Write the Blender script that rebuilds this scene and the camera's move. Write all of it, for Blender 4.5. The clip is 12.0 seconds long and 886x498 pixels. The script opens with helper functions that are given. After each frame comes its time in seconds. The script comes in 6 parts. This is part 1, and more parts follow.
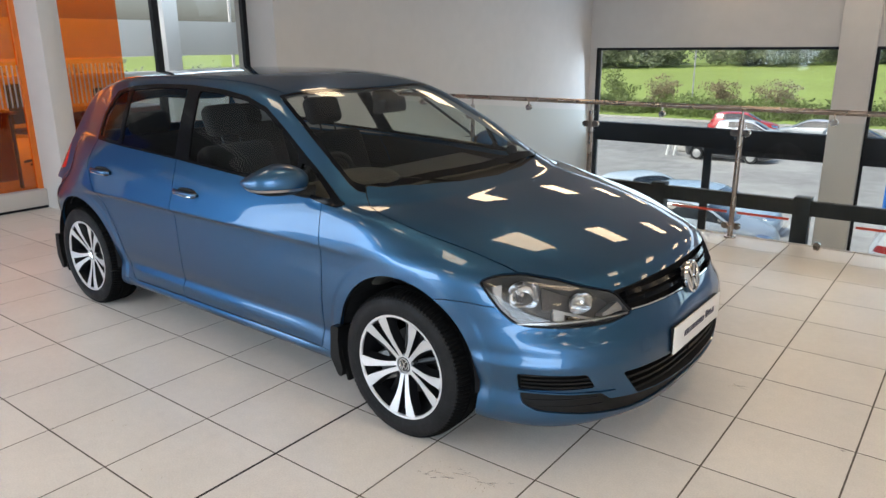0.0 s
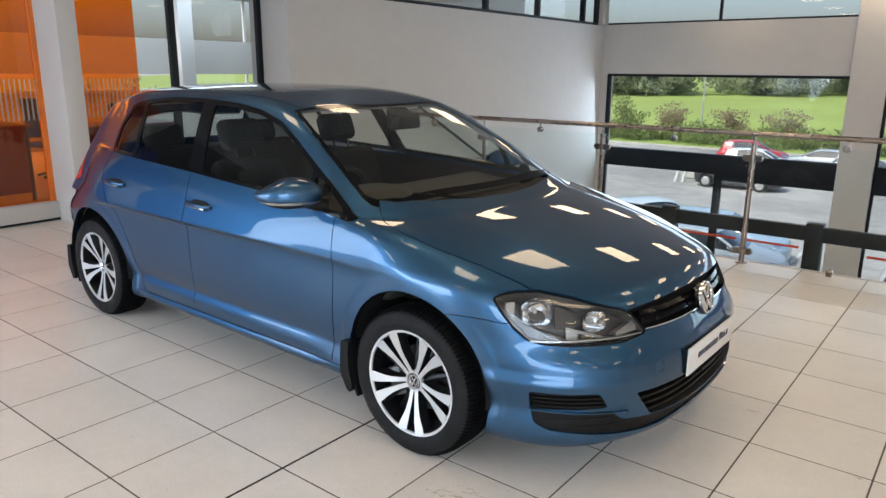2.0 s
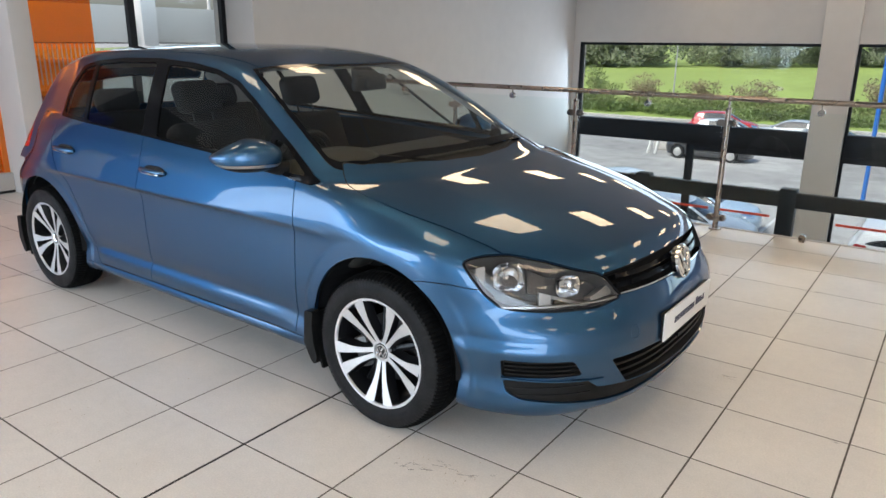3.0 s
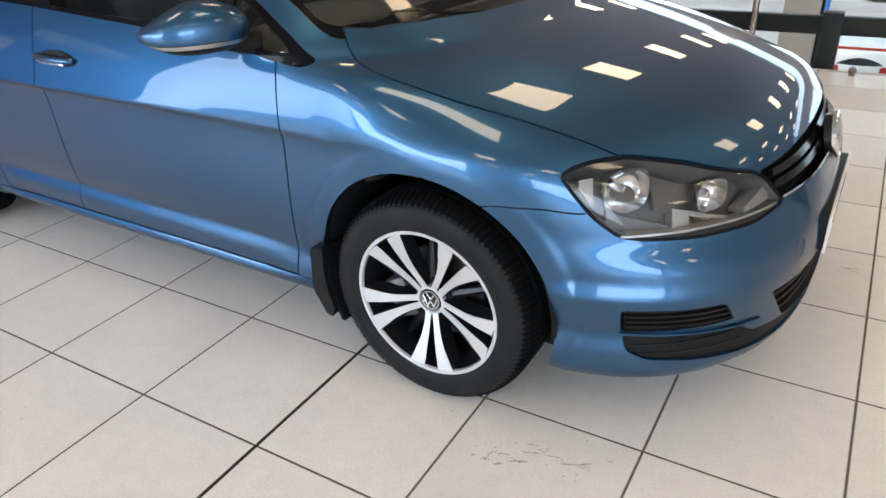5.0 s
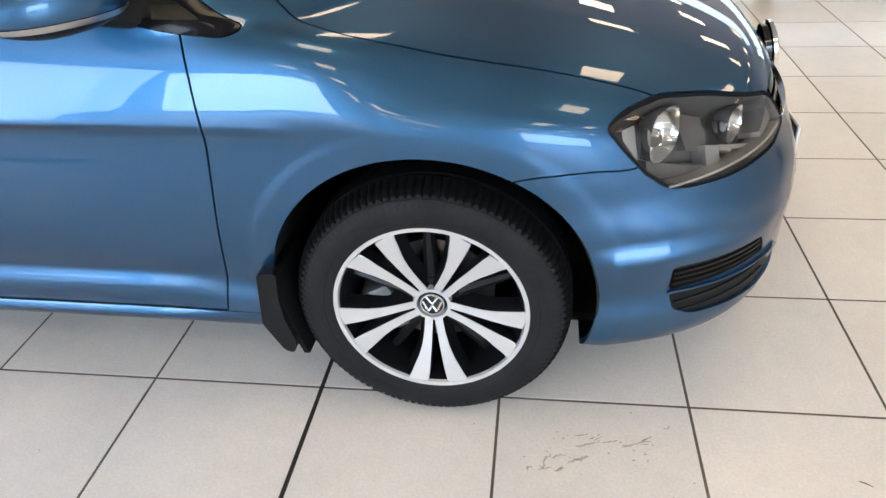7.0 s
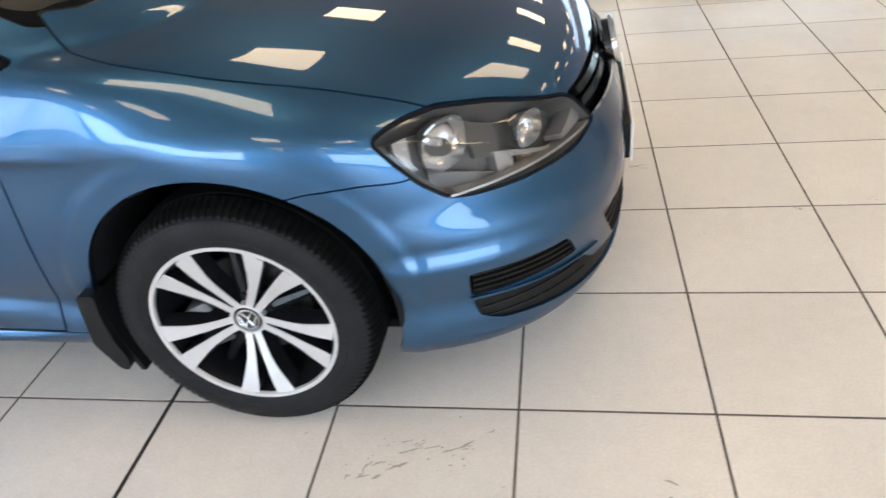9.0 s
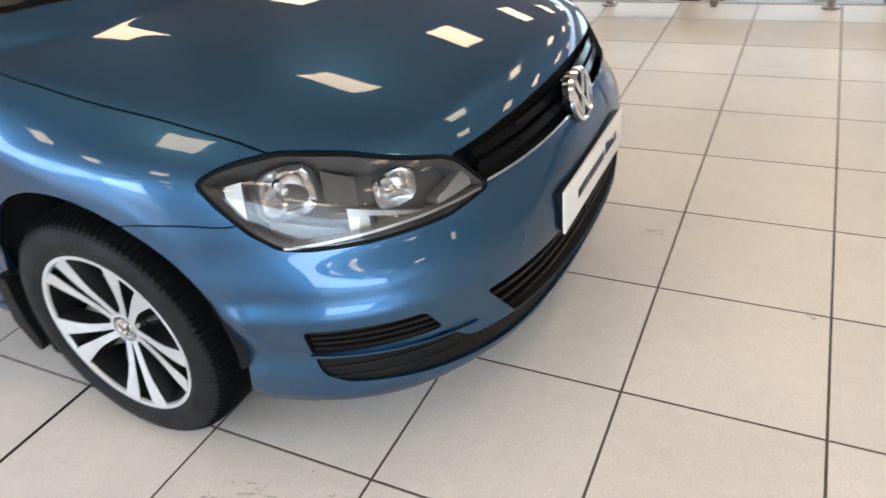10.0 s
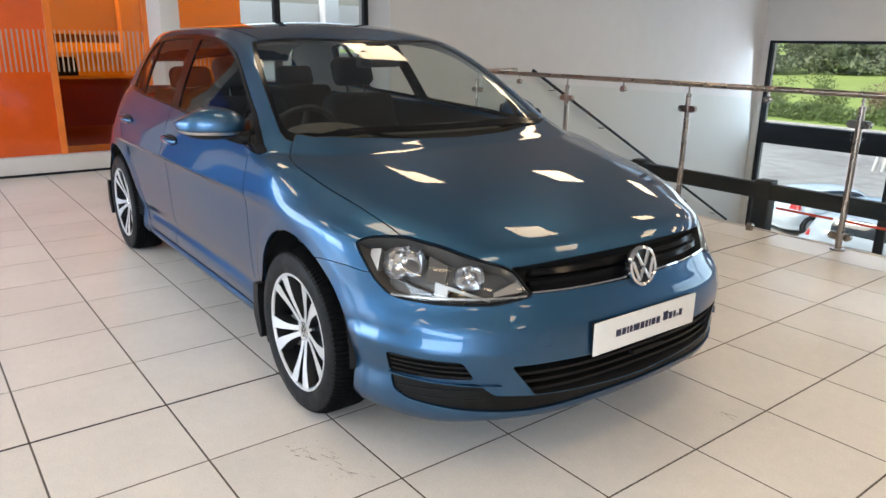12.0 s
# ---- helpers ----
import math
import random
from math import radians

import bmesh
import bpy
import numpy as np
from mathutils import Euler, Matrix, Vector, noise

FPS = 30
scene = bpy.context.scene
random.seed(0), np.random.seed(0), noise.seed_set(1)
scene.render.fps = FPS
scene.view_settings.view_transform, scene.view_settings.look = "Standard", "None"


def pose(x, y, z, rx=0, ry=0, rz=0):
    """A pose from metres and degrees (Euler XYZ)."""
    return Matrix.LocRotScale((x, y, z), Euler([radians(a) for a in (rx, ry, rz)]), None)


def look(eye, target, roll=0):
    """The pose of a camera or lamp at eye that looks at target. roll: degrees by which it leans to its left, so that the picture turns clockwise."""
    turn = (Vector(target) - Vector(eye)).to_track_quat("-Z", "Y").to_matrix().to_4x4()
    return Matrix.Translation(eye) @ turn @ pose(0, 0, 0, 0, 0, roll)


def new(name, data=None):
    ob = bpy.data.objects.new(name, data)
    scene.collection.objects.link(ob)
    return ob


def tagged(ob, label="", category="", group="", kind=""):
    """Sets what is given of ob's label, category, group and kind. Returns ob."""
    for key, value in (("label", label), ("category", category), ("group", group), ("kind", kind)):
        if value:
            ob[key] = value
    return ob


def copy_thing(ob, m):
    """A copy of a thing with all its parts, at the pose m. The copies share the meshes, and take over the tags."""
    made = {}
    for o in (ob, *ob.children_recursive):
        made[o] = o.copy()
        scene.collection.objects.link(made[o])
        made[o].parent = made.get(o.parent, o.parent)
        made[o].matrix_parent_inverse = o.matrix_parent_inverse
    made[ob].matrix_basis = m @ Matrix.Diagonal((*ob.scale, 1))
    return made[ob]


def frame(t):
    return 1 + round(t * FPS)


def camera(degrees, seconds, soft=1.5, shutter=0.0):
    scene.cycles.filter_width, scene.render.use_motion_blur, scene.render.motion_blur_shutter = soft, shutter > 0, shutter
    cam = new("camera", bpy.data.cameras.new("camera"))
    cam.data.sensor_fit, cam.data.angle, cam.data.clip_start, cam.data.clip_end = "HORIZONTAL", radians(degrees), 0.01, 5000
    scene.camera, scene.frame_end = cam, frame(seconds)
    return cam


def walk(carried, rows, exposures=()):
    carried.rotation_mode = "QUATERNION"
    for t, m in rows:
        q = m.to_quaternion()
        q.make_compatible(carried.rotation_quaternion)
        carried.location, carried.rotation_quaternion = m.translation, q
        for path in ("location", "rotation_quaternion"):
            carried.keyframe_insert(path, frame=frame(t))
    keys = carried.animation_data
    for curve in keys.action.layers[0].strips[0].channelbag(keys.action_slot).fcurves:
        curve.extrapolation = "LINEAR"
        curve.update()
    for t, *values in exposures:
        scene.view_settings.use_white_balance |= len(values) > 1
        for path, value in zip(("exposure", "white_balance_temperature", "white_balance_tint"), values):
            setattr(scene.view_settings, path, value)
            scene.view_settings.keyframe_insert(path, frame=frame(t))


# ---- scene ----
cam = camera(64.0, 12.0, shutter=0.25)
PATH = [
    (0, (1.781, -2.812, 1.563), (0.585, -1.307, 1.011), -0.5),
    (0.5, (1.779, -2.812, 1.56), (0.588, -1.3, 1.017), -0.4),
    (1, (1.781, -2.815, 1.553), (0.586, -1.299, 1.029), -0.5),
    (1.5, (1.774, -2.815, 1.549), (0.559, -1.305, 1.054), -0.6),
    (2, (1.76, -2.825, 1.533), (0.539, -1.319, 1.043), 0.5),
    (2.5, (1.739, -2.797, 1.488), (0.536, -1.28, 0.985), 0.6),
    (3, (1.707, -2.716, 1.464), (0.555, -1.18, 0.903), 0.5),
    (3.2, (1.701, -2.668, 1.443), (0.555, -1.139, 0.856), 0.7),
    (4.8, (1.049, -2.275, 1.386), (0.06, -0.806, 0.456), -2.5),
    (5, (0.935, -2.202, 1.365), (-0.02, -0.726, 0.411), -3.1),
    (5.5, (0.648, -2.031, 1.326), (-0.164, -0.537, 0.273), -4.9),
    (6, (0.361, -1.98, 1.282), (-0.153, -0.39, 0.183), -3.2),
    (6.5, (0.247, -2.04, 1.296), (-0.079, -0.421, 0.168), -3.2),
    (6.7, (0.248, -2.093, 1.299), (-0.045, -0.447, 0.201), -3.0),
    (8.3, (0.292, -2.069, 1.292), (0.014, -0.419, 0.196), -4.0),
    (8.5, (0.38, -2.06, 1.304), (0.079, -0.419, 0.199), -5.5),
    (9, (0.744, -2.01, 1.311), (0.382, -0.389, 0.197), -7.4),
    (9.5, (1.073, -1.788, 1.281), (0.654, -0.17, 0.183), -6.4),
    (10, (1.351, -1.637, 1.301), (0.514, -0.176, 0.223), -6.8),
    (10.5, (1.639, -1.649, 1.284), (0.477, -0.306, 0.364), -1.6),
    (11, (1.933, -1.774, 1.352), (0.587, -0.526, 0.56), -1.2),
    (11.5, (2.211, -1.823, 1.342), (0.732, -0.646, 0.691), 1.4),
    (12, (2.272, -1.886, 1.345), (0.732, -0.739, 0.787), 0.9),
]
walk(cam, [(t, look(eye, target, roll)) for t, eye, target, roll in PATH],
     [(0, 0.41, 6250, 13), (2, 0.41, 6200, 13), (3.2, 0.45, 6150, 13), (5, 0.67, 6080, 13), (6.5, 0.80, 6030, 13), (8.5, 0.76, 6050, 13),
      (9.5, 0.71, 6150, 13), (10.5, 0.73, 6050, 13), (11.2, 0.74, 6080, 13), (12, 0.70, 6190, 13)])
# ---- world and light ----
world = bpy.data.worlds.new("world")
scene.world = world
world.use_nodes = True
wn = world.node_tree
sky = wn.nodes.new("ShaderNodeTexSky")
sky.sky_type = "NISHITA"
sky.sun_disc = False
sky.sun_elevation, sky.sun_rotation = radians(48), radians(200)
sky.air_density, sky.dust_density, sky.ozone_density = 1.0, 4.0, 1.0
wn.links.new(sky.outputs[0], wn.nodes["Background"].inputs[0])
wn.nodes["Background"].inputs[1].default_value = 0.15

TURN = radians(0.88)              # the building stands turned a little against the car
G = Matrix.Rotation(TURN, 4, "Z")


def window_lamp(name, at, to, watts, wide, high):
    data = bpy.data.lights.new(name, "AREA")
    data.energy, data.color, data.shape, data.size, data.size_y = watts, (0.70, 0.87, 1.0), "RECTANGLE", wide, high
    ob = new(name, data)
    ob.matrix_world = G @ look(at, to)


# overcast sun
sun_data = bpy.data.lights.new("sun", "SUN")
sun_data.energy, sun_data.color, sun_data.angle = 2.4, (1.0, 0.97, 0.92), radians(15)
new("sun", sun_data).matrix_world = G @ look((0, 0, 0), (0.35, 0.75, -0.95))
# sky light standing in the window openings: the atrium front, its clerestory, and the long glazed front opposite
window_lamp("sky_window_west", (-3.0, 11.45, 0.5), (-3.0, 0, -1.2), 55, 4.6, 1.7)
window_lamp("sky_window_east", (4.3, 11.45, 0.5), (4.3, 0, -1.2), 105, 8.0, 1.7)
window_lamp("sky_clerestory", (1.4, 11.45, 2.82), (1.4, 0, 0), 45, 12.0, 0.6)
window_lamp("sky_glazing_west", (-3.8, -8.4, 1.55), (-3.8, 0, 0.6), 165, 3.1, 2.3)
window_lamp("sky_glazing_east", (5.2, -8.4, 1.55), (5.2, 0, 0.6), 260, 5.8, 2.3)
window_lamp("sky_side_window", (-5.63, -6.4, 1.85), (0, -6.4, 1.2), 115, 4.0, 2.2)
# added fill, in no opening: faces down from ceiling height to brighten the back room
window_lamp("fill_back_room", (-11.4, 2.0, 2.95), (-11.2, 2.0, 0), 130, 12.0, 1.2)
# ---- materials ----
def mat(name, color=(0.5, 0.5, 0.5), rough=0.5, metal=0.0, spec=0.5, coat=0.0, coat_rough=0.03, alpha=1.0,
        noise_scale=0.0, noise_amt=0.0, bump_scale=0.0, bump=0.0, rough_amt=0.0, detail=4.0, transmission=0.0, ior=1.45,
        emit=None, emit_strength=0.0, per_object=0.0, island=0.0, by_place=False):
    """A principled material: base colour with two scales of mottling, uneven gloss, and fine relief."""
    m = bpy.data.materials.new(name)
    m.use_nodes = True
    nt = m.node_tree
    b = nt.nodes["Principled BSDF"]
    b.inputs["Base Color"].default_value = (*color, 1)
    b.inputs["Roughness"].default_value = rough
    b.inputs["Metallic"].default_value = metal
    b.inputs["Specular IOR Level"].default_value = spec
    b.inputs["Coat Weight"].default_value = coat
    b.inputs["Coat Roughness"].default_value = coat_rough
    b.inputs["Transmission Weight"].default_value = transmission
    b.inputs["IOR"].default_value = ior
    b.inputs["Alpha"].default_value = alpha
    if emit:
        b.inputs["Emission Color"].default_value = (*emit, 1)
        b.inputs["Emission Strength"].default_value = emit_strength
    coords = nt.nodes.new("ShaderNodeNewGeometry") if by_place else nt.nodes.new("ShaderNodeTexCoord")
    where = coords.outputs["Position" if by_place else "Object"]
    if noise_amt or per_object or island:
        mix = nt.nodes.new("ShaderNodeHueSaturation")
        mix.inputs["Color"].default_value = (*color, 1)
        total = None
        for scale, amount in ((noise_scale, noise_amt), (noise_scale * 9.0, noise_amt * 0.6)):
            if not amount:
                continue
            n = nt.nodes.new("ShaderNodeTexNoise")
            n.inputs["Scale"].default_value, n.inputs["Detail"].default_value = scale, detail
            nt.links.new(where, n.inputs["Vector"])
            mr = nt.nodes.new("ShaderNodeMapRange")
            mr.inputs[1].default_value, mr.inputs[2].default_value = 0.3, 0.7
            mr.inputs[3].default_value, mr.inputs[4].default_value = -amount, amount
            nt.links.new(n.outputs["Fac"], mr.inputs[0])
            total = add_node(nt, total, mr.outputs[0])
        if per_object:
            total = add_node(nt, total, ranged(nt, nt.nodes.new("ShaderNodeObjectInfo").outputs["Random"], per_object))
        if island:
            total = add_node(nt, total, ranged(nt, nt.nodes.new("ShaderNodeNewGeometry").outputs["Random Per Island"], island))
        one = nt.nodes.new("ShaderNodeMath")
        one.operation = "ADD"
        one.inputs[1].default_value = 1.0
        nt.links.new(total, one.inputs[0])
        nt.links.new(one.outputs[0], mix.inputs["Value"])
        nt.links.new(mix.outputs[0], b.inputs["Base Color"])
    if rough_amt:
        n = nt.nodes.new("ShaderNodeTexNoise")
        n.inputs["Scale"].default_value, n.inputs["Detail"].default_value = max(noise_scale, 1.0) * 1.7, 5.0
        nt.links.new(where, n.inputs["Vector"])
        mr = nt.nodes.new("ShaderNodeMapRange")
        mr.inputs[1].default_value, mr.inputs[2].default_value = 0.3, 0.7
        mr.inputs[3].default_value, mr.inputs[4].default_value = max(rough - rough_amt, 0.01), rough + rough_amt
        nt.links.new(n.outputs["Fac"], mr.inputs[0])
        nt.links.new(mr.outputs[0], b.inputs["Roughness"])
    if bump:
        n = nt.nodes.new("ShaderNodeTexNoise")
        n.inputs["Scale"].default_value, n.inputs["Detail"].default_value = bump_scale, 3.0
        nt.links.new(where, n.inputs["Vector"])
        bp = nt.nodes.new("ShaderNodeBump")
        bp.inputs["Strength"].default_value, bp.inputs["Distance"].default_value = bump, 0.002
        nt.links.new(n.outputs["Fac"], bp.inputs["Height"])
        nt.links.new(bp.outputs[0], b.inputs["Normal"])
    return m


def add_node(nt, a, b):
    if a is None:
        return b
    n = nt.nodes.new("ShaderNodeMath")
    n.operation = "ADD"
    nt.links.new(a, n.inputs[0])
    nt.links.new(b, n.inputs[1])
    return n.outputs[0]


def ranged(nt, socket, amount):
    mr = nt.nodes.new("ShaderNodeMapRange")
    mr.inputs[3].default_value, mr.inputs[4].default_value = -amount, amount
    nt.links.new(socket, mr.inputs[0])
    return mr.outputs[0]


def leaf(name, color, island=0.2, noise_scale=0.1, noise_amt=0.2):
    """Thin leaves that let part of the light through."""
    m = mat(name, color, rough=0.75, noise_scale=noise_scale, noise_amt=noise_amt, island=island, spec=0.2)
    nt = m.node_tree
    b = nt.nodes["Principled BSDF"]
    tr, mx = nt.nodes.new("ShaderNodeBsdfTranslucent"), nt.nodes.new("ShaderNodeMixShader")
    nt.links.new(b.inputs["Base Color"].links[0].from_socket, tr.inputs[0])
    mx.inputs[0].default_value = 0.5
    nt.links.new(b.outputs[0], mx.inputs[1])
    nt.links.new(tr.outputs[0], mx.inputs[2])
    nt.links.new(mx.outputs[0], nt.nodes["Material Output"].inputs[0])
    return m


def glass(name, tint=(0.95, 0.98, 0.97), gloss=0.06, rough=0.0, gain=1.0):
    """Thin sheet glass: mostly clear, with a mirror part that grows at grazing angles."""
    m = bpy.data.materials.new(name)
    m.use_nodes = True
    nt = m.node_tree
    nt.nodes.remove(nt.nodes["Principled BSDF"])
    out = nt.nodes["Material Output"]
    tr, gl, mx, lw = (nt.nodes.new(k) for k in ("ShaderNodeBsdfTransparent", "ShaderNodeBsdfGlossy", "ShaderNodeMixShader", "ShaderNodeLayerWeight"))
    tr.inputs[0].default_value = (*tint, 1)
    gl.inputs["Roughness"].default_value = rough
    gl.inputs[0].default_value = (1, 1, 1, 1)
    lw.inputs[0].default_value = 0.5
    pw, sc = nt.nodes.new("ShaderNodeMath"), nt.nodes.new("ShaderNodeMath")
    pw.operation, sc.operation = "POWER", "MULTIPLY_ADD"
    pw.inputs[1].default_value = 5.0
    sc.inputs[1].default_value, sc.inputs[2].default_value = 0.9 * gain, gloss
    sc.use_clamp = True
    nt.links.new(lw.outputs["Facing"], pw.inputs[0])
    nt.links.new(pw.outputs[0], sc.inputs[0])
    nt.links.new(sc.outputs[0], mx.inputs[0])
    nt.links.new(tr.outputs[0], mx.inputs[1])
    nt.links.new(gl.outputs[0], mx.inputs[2])
    nt.links.new(mx.outputs[0], out.inputs[0])
    return m


M_TILE = mat("porcelain_tile", (0.79, 0.755, 0.715), rough=0.27, spec=0.5, noise_scale=2.6, noise_amt=0.038, bump_scale=240, bump=0.05, per_object=0.03, by_place=True)
M_TILE_FAR = mat("porcelain_tile_far", (0.79, 0.755, 0.71), rough=0.27, noise_scale=2.2, noise_amt=0.012, island=0.03, by_place=True)
M_GROUT = mat("grout", (0.115, 0.098, 0.082), rough=0.9, noise_scale=6, noise_amt=0.2)
M_JOINT = mat("expansion_joint", (0.02, 0.018, 0.016), rough=0.8)
M_WALL = mat("white_wall_paint", (0.58, 0.55, 0.52), rough=0.75, noise_scale=0.6, noise_amt=0.03, bump_scale=90, bump=0.05)
M_CEIL = mat("ceiling_paint", (0.36, 0.34, 0.32), rough=0.9, noise_scale=1.0, noise_amt=0.05)
M_BLACKMETAL = mat("black_powder_coat", (0.010, 0.011, 0.014), rough=0.48, spec=0.25, noise_scale=5, noise_amt=0.2, rough_amt=0.08)
M_STEEL = mat("brushed_stainless", (0.34, 0.29, 0.25), rough=0.27, metal=1.0, noise_scale=3, noise_amt=0.03, rough_amt=0.03)
M_GLASS = glass("clear_glass", (0.955, 0.985, 0.975), gloss=0.012, gain=0.45)
M_WINDOW = glass("window_glass", (0.97, 0.985, 0.98), gloss=0.012, gain=0.4)
M_ORANGE = glass("orange_film_glass", (1.0, 0.44, 0.03), gloss=0.06, gain=0.8)
M_ORANGEPAINT = mat("orange_backed_glass", (0.64, 0.092, 0.008), rough=0.12, coat=0.6, noise_scale=1.2, noise_amt=0.06)
M_ORANGEFRAME = mat("orange_trim", (0.75, 0.18, 0.02), rough=0.4, noise_scale=8, noise_amt=0.06)
M_RED = mat("red_stripe", (0.75, 0.07, 0.03), rough=0.5, noise_scale=3, noise_amt=0.08)
M_PANEL = mat("led_panel", (0.9, 0.85, 0.75), rough=0.5, emit=(1.0, 0.74, 0.44), emit_strength=6.0)
M_ASPHALT = mat("worn_asphalt", (0.35, 0.335, 0.31), rough=0.7, noise_scale=0.15, noise_amt=0.25, rough_amt=0.15)
M_FIELD = mat("meadow_grass", (0.25, 0.33, 0.075), rough=0.9, noise_scale=0.05, noise_amt=0.10, detail=8)
M_LEAF = leaf("hedge_leaves", (0.23, 0.29, 0.11), 0.18, 0.25, 0.2)
# distant leaves: the haze before them is mixed into this paler colour
M_LEAF_HAZED = leaf("woodland_leaves_hazed", (0.33, 0.37, 0.25), 0.10, 0.10, 0.12)
M_BARK = mat("bark", (0.09, 0.07, 0.05), rough=0.9, noise_scale=5, noise_amt=0.3)
M_BLUSH = leaf("copper_leaves", (0.34, 0.29, 0.18), 0.20, 0.4, 0.15)


def dirty(m, spots=170.0, patch=0.9, amount=0.55):
    """Adds fine grain and scattered grit that gathers in loose patches."""
    nt = m.node_tree
    b = nt.nodes["Principled BSDF"]
    old = b.inputs["Base Color"].links[0].from_socket
    pos = nt.nodes.new("ShaderNodeNewGeometry").outputs["Position"]

    def band(scale, lo, hi, a, z):
        n, r = nt.nodes.new("ShaderNodeTexNoise"), nt.nodes.new("ShaderNodeMapRange")
        n.inputs["Scale"].default_value, n.inputs["Detail"].default_value = scale, 4.0
        nt.links.new(pos, n.inputs["Vector"])
        for k, v in zip((1, 2, 3, 4), (lo, hi, a, z)):
            r.inputs[k].default_value = v
        nt.links.new(n.outputs["Fac"], r.inputs[0])
        return r.outputs[0]

    def times(x, y):
        n = nt.nodes.new("ShaderNodeMath")
        n.operation = "MULTIPLY"
        nt.links.new(x, n.inputs[0])
        nt.links.new(y, n.inputs[1])
        return n.outputs[0]

    grit = times(times(band(spots, 0.62, 0.70, 0.0, 1.0), band(patch, 0.62, 0.68, 0.0, 1.0)), band(9.0, 0.56, 0.66, 0.0, amount))
    mix = nt.nodes.new("ShaderNodeMixRGB")
    nt.links.new(grit, mix.inputs[0])
    nt.links.new(old, mix.inputs[1])
    mix.inputs[2].default_value = (0.20, 0.15, 0.10, 1)
    grain = nt.nodes.new("ShaderNodeHueSaturation")
    nt.links.new(mix.outputs[0], grain.inputs["Color"])
    nt.links.new(band(140.0, 0.34, 0.66, 0.945, 1.045), grain.inputs["Value"])
    nt.links.new(grain.outputs[0], b.inputs["Base Color"])


dirty(M_TILE)
# ---- mesh helpers ----
def place(ob, parent=None, label="", material=None, smooth=None):
    if material is not None and not ob.data.materials:
        ob.data.materials.append(material)
    if parent is not None:
        ob.parent = parent
    if label:
        ob["label"] = label
    if smooth is not None:
        ob.data.shade_flat() if not smooth else ob.data.shade_smooth()
    return ob


def from_faces(name, verts, faces, material, parent=None, label="", smooth=False):
    me = bpy.data.meshes.new(name)
    me.from_pydata([tuple(map(float, v)) for v in verts], [], [tuple(map(int, f)) for f in faces])
    me.update()
    return place(new(name, me), parent, label, material, smooth)


def part(name, bm, material, parent=None, label="", smooth=False, m=None):
    """Links a bmesh as one mesh object, under a thing or a part."""
    if m is not None:
        bm.transform(m)
    bmesh.ops.recalc_face_normals(bm, faces=bm.faces)
    me = bpy.data.meshes.new(name)
    bm.to_mesh(me)
    bm.free()
    ob = place(new(name, me), parent, label, material)
    if smooth:
        me.shade_smooth()
        me.set_sharp_from_angle(angle=radians(38))
    return ob


def empty(name, m=None):
    ob = new(name)
    ob.empty_display_size = 0.1
    if m is not None:
        ob.matrix_world = m
    return ob


def box(bm, x0, x1, y0, y1, z0, z1, bevel=0.0, seg=2, m=None):
    r = bmesh.ops.create_cube(bm, size=1.0)
    t = Matrix.Translation(((x0 + x1) / 2, (y0 + y1) / 2, (z0 + z1) / 2)) @ Matrix.Diagonal((x1 - x0, y1 - y0, z1 - z0, 1))
    bmesh.ops.transform(bm, matrix=t, verts=r["verts"])
    if bevel:
        edges = list({e for v in r["verts"] for e in v.link_edges})
        r = bmesh.ops.bevel(bm, geom=edges, offset=bevel, segments=seg, affect="EDGES", profile=0.5)
    if m is not None:
        bmesh.ops.transform(bm, matrix=m, verts=list({v for v in r["verts"]}))
    return bm


def new_box(name, x0, x1, y0, y1, z0, z1, material, parent=None, label="", bevel=0.0, m=None, seg=2):
    return part(name, box(bmesh.new(), x0, x1, y0, y1, z0, z1, bevel, seg), material, parent, label, smooth=bevel > 0, m=m)


def tube(bm, a, b, r, seg=16, r2=None, caps=True):
    a, b = Vector(a), Vector(b)
    d = b - a
    c = bmesh.ops.create_cone(bm, cap_ends=caps, segments=seg, radius1=r, radius2=r if r2 is None else r2, depth=d.length)
    bmesh.ops.transform(bm, matrix=Matrix.Translation((a + b) / 2) @ d.to_track_quat("Z", "Y").to_matrix().to_4x4(), verts=c["verts"])
    return bm


def pipe(bm, points, r, seg=10, closed=False):
    """A round bar along a line of points; r may be one radius or one for each point."""
    pts = [Vector(p) for p in points]
    rings, n = [], len(pts)
    up = Vector((0, 0, 1))
    for i, p in enumerate(pts):
        a, b = pts[(i - 1) % n if closed else max(i - 1, 0)], pts[(i + 1) % n if closed else min(i + 1, n - 1)]
        d = (b - a).normalized()
        side = d.cross(up)
        side = d.cross(Vector((1, 0, 0))) if side.length < 0.05 else side
        side.normalize()
        over = side.cross(d)
        rad = r[i] if isinstance(r, (list, tuple)) else r
        rings.append([bm.verts.new(p + side * rad * math.cos(2 * math.pi * k / seg) + over * rad * math.sin(2 * math.pi * k / seg)) for k in range(seg)])
    for i in range(n if closed else n - 1):
        r0, r1 = rings[i], rings[(i + 1) % n]
        for k in range(seg):
            bm.faces.new((r0[k], r0[(k + 1) % seg], r1[(k + 1) % seg], r1[k]))
    if not closed:
        bm.faces.new(rings[0][::-1])
        bm.faces.new(rings[-1])
    return bm


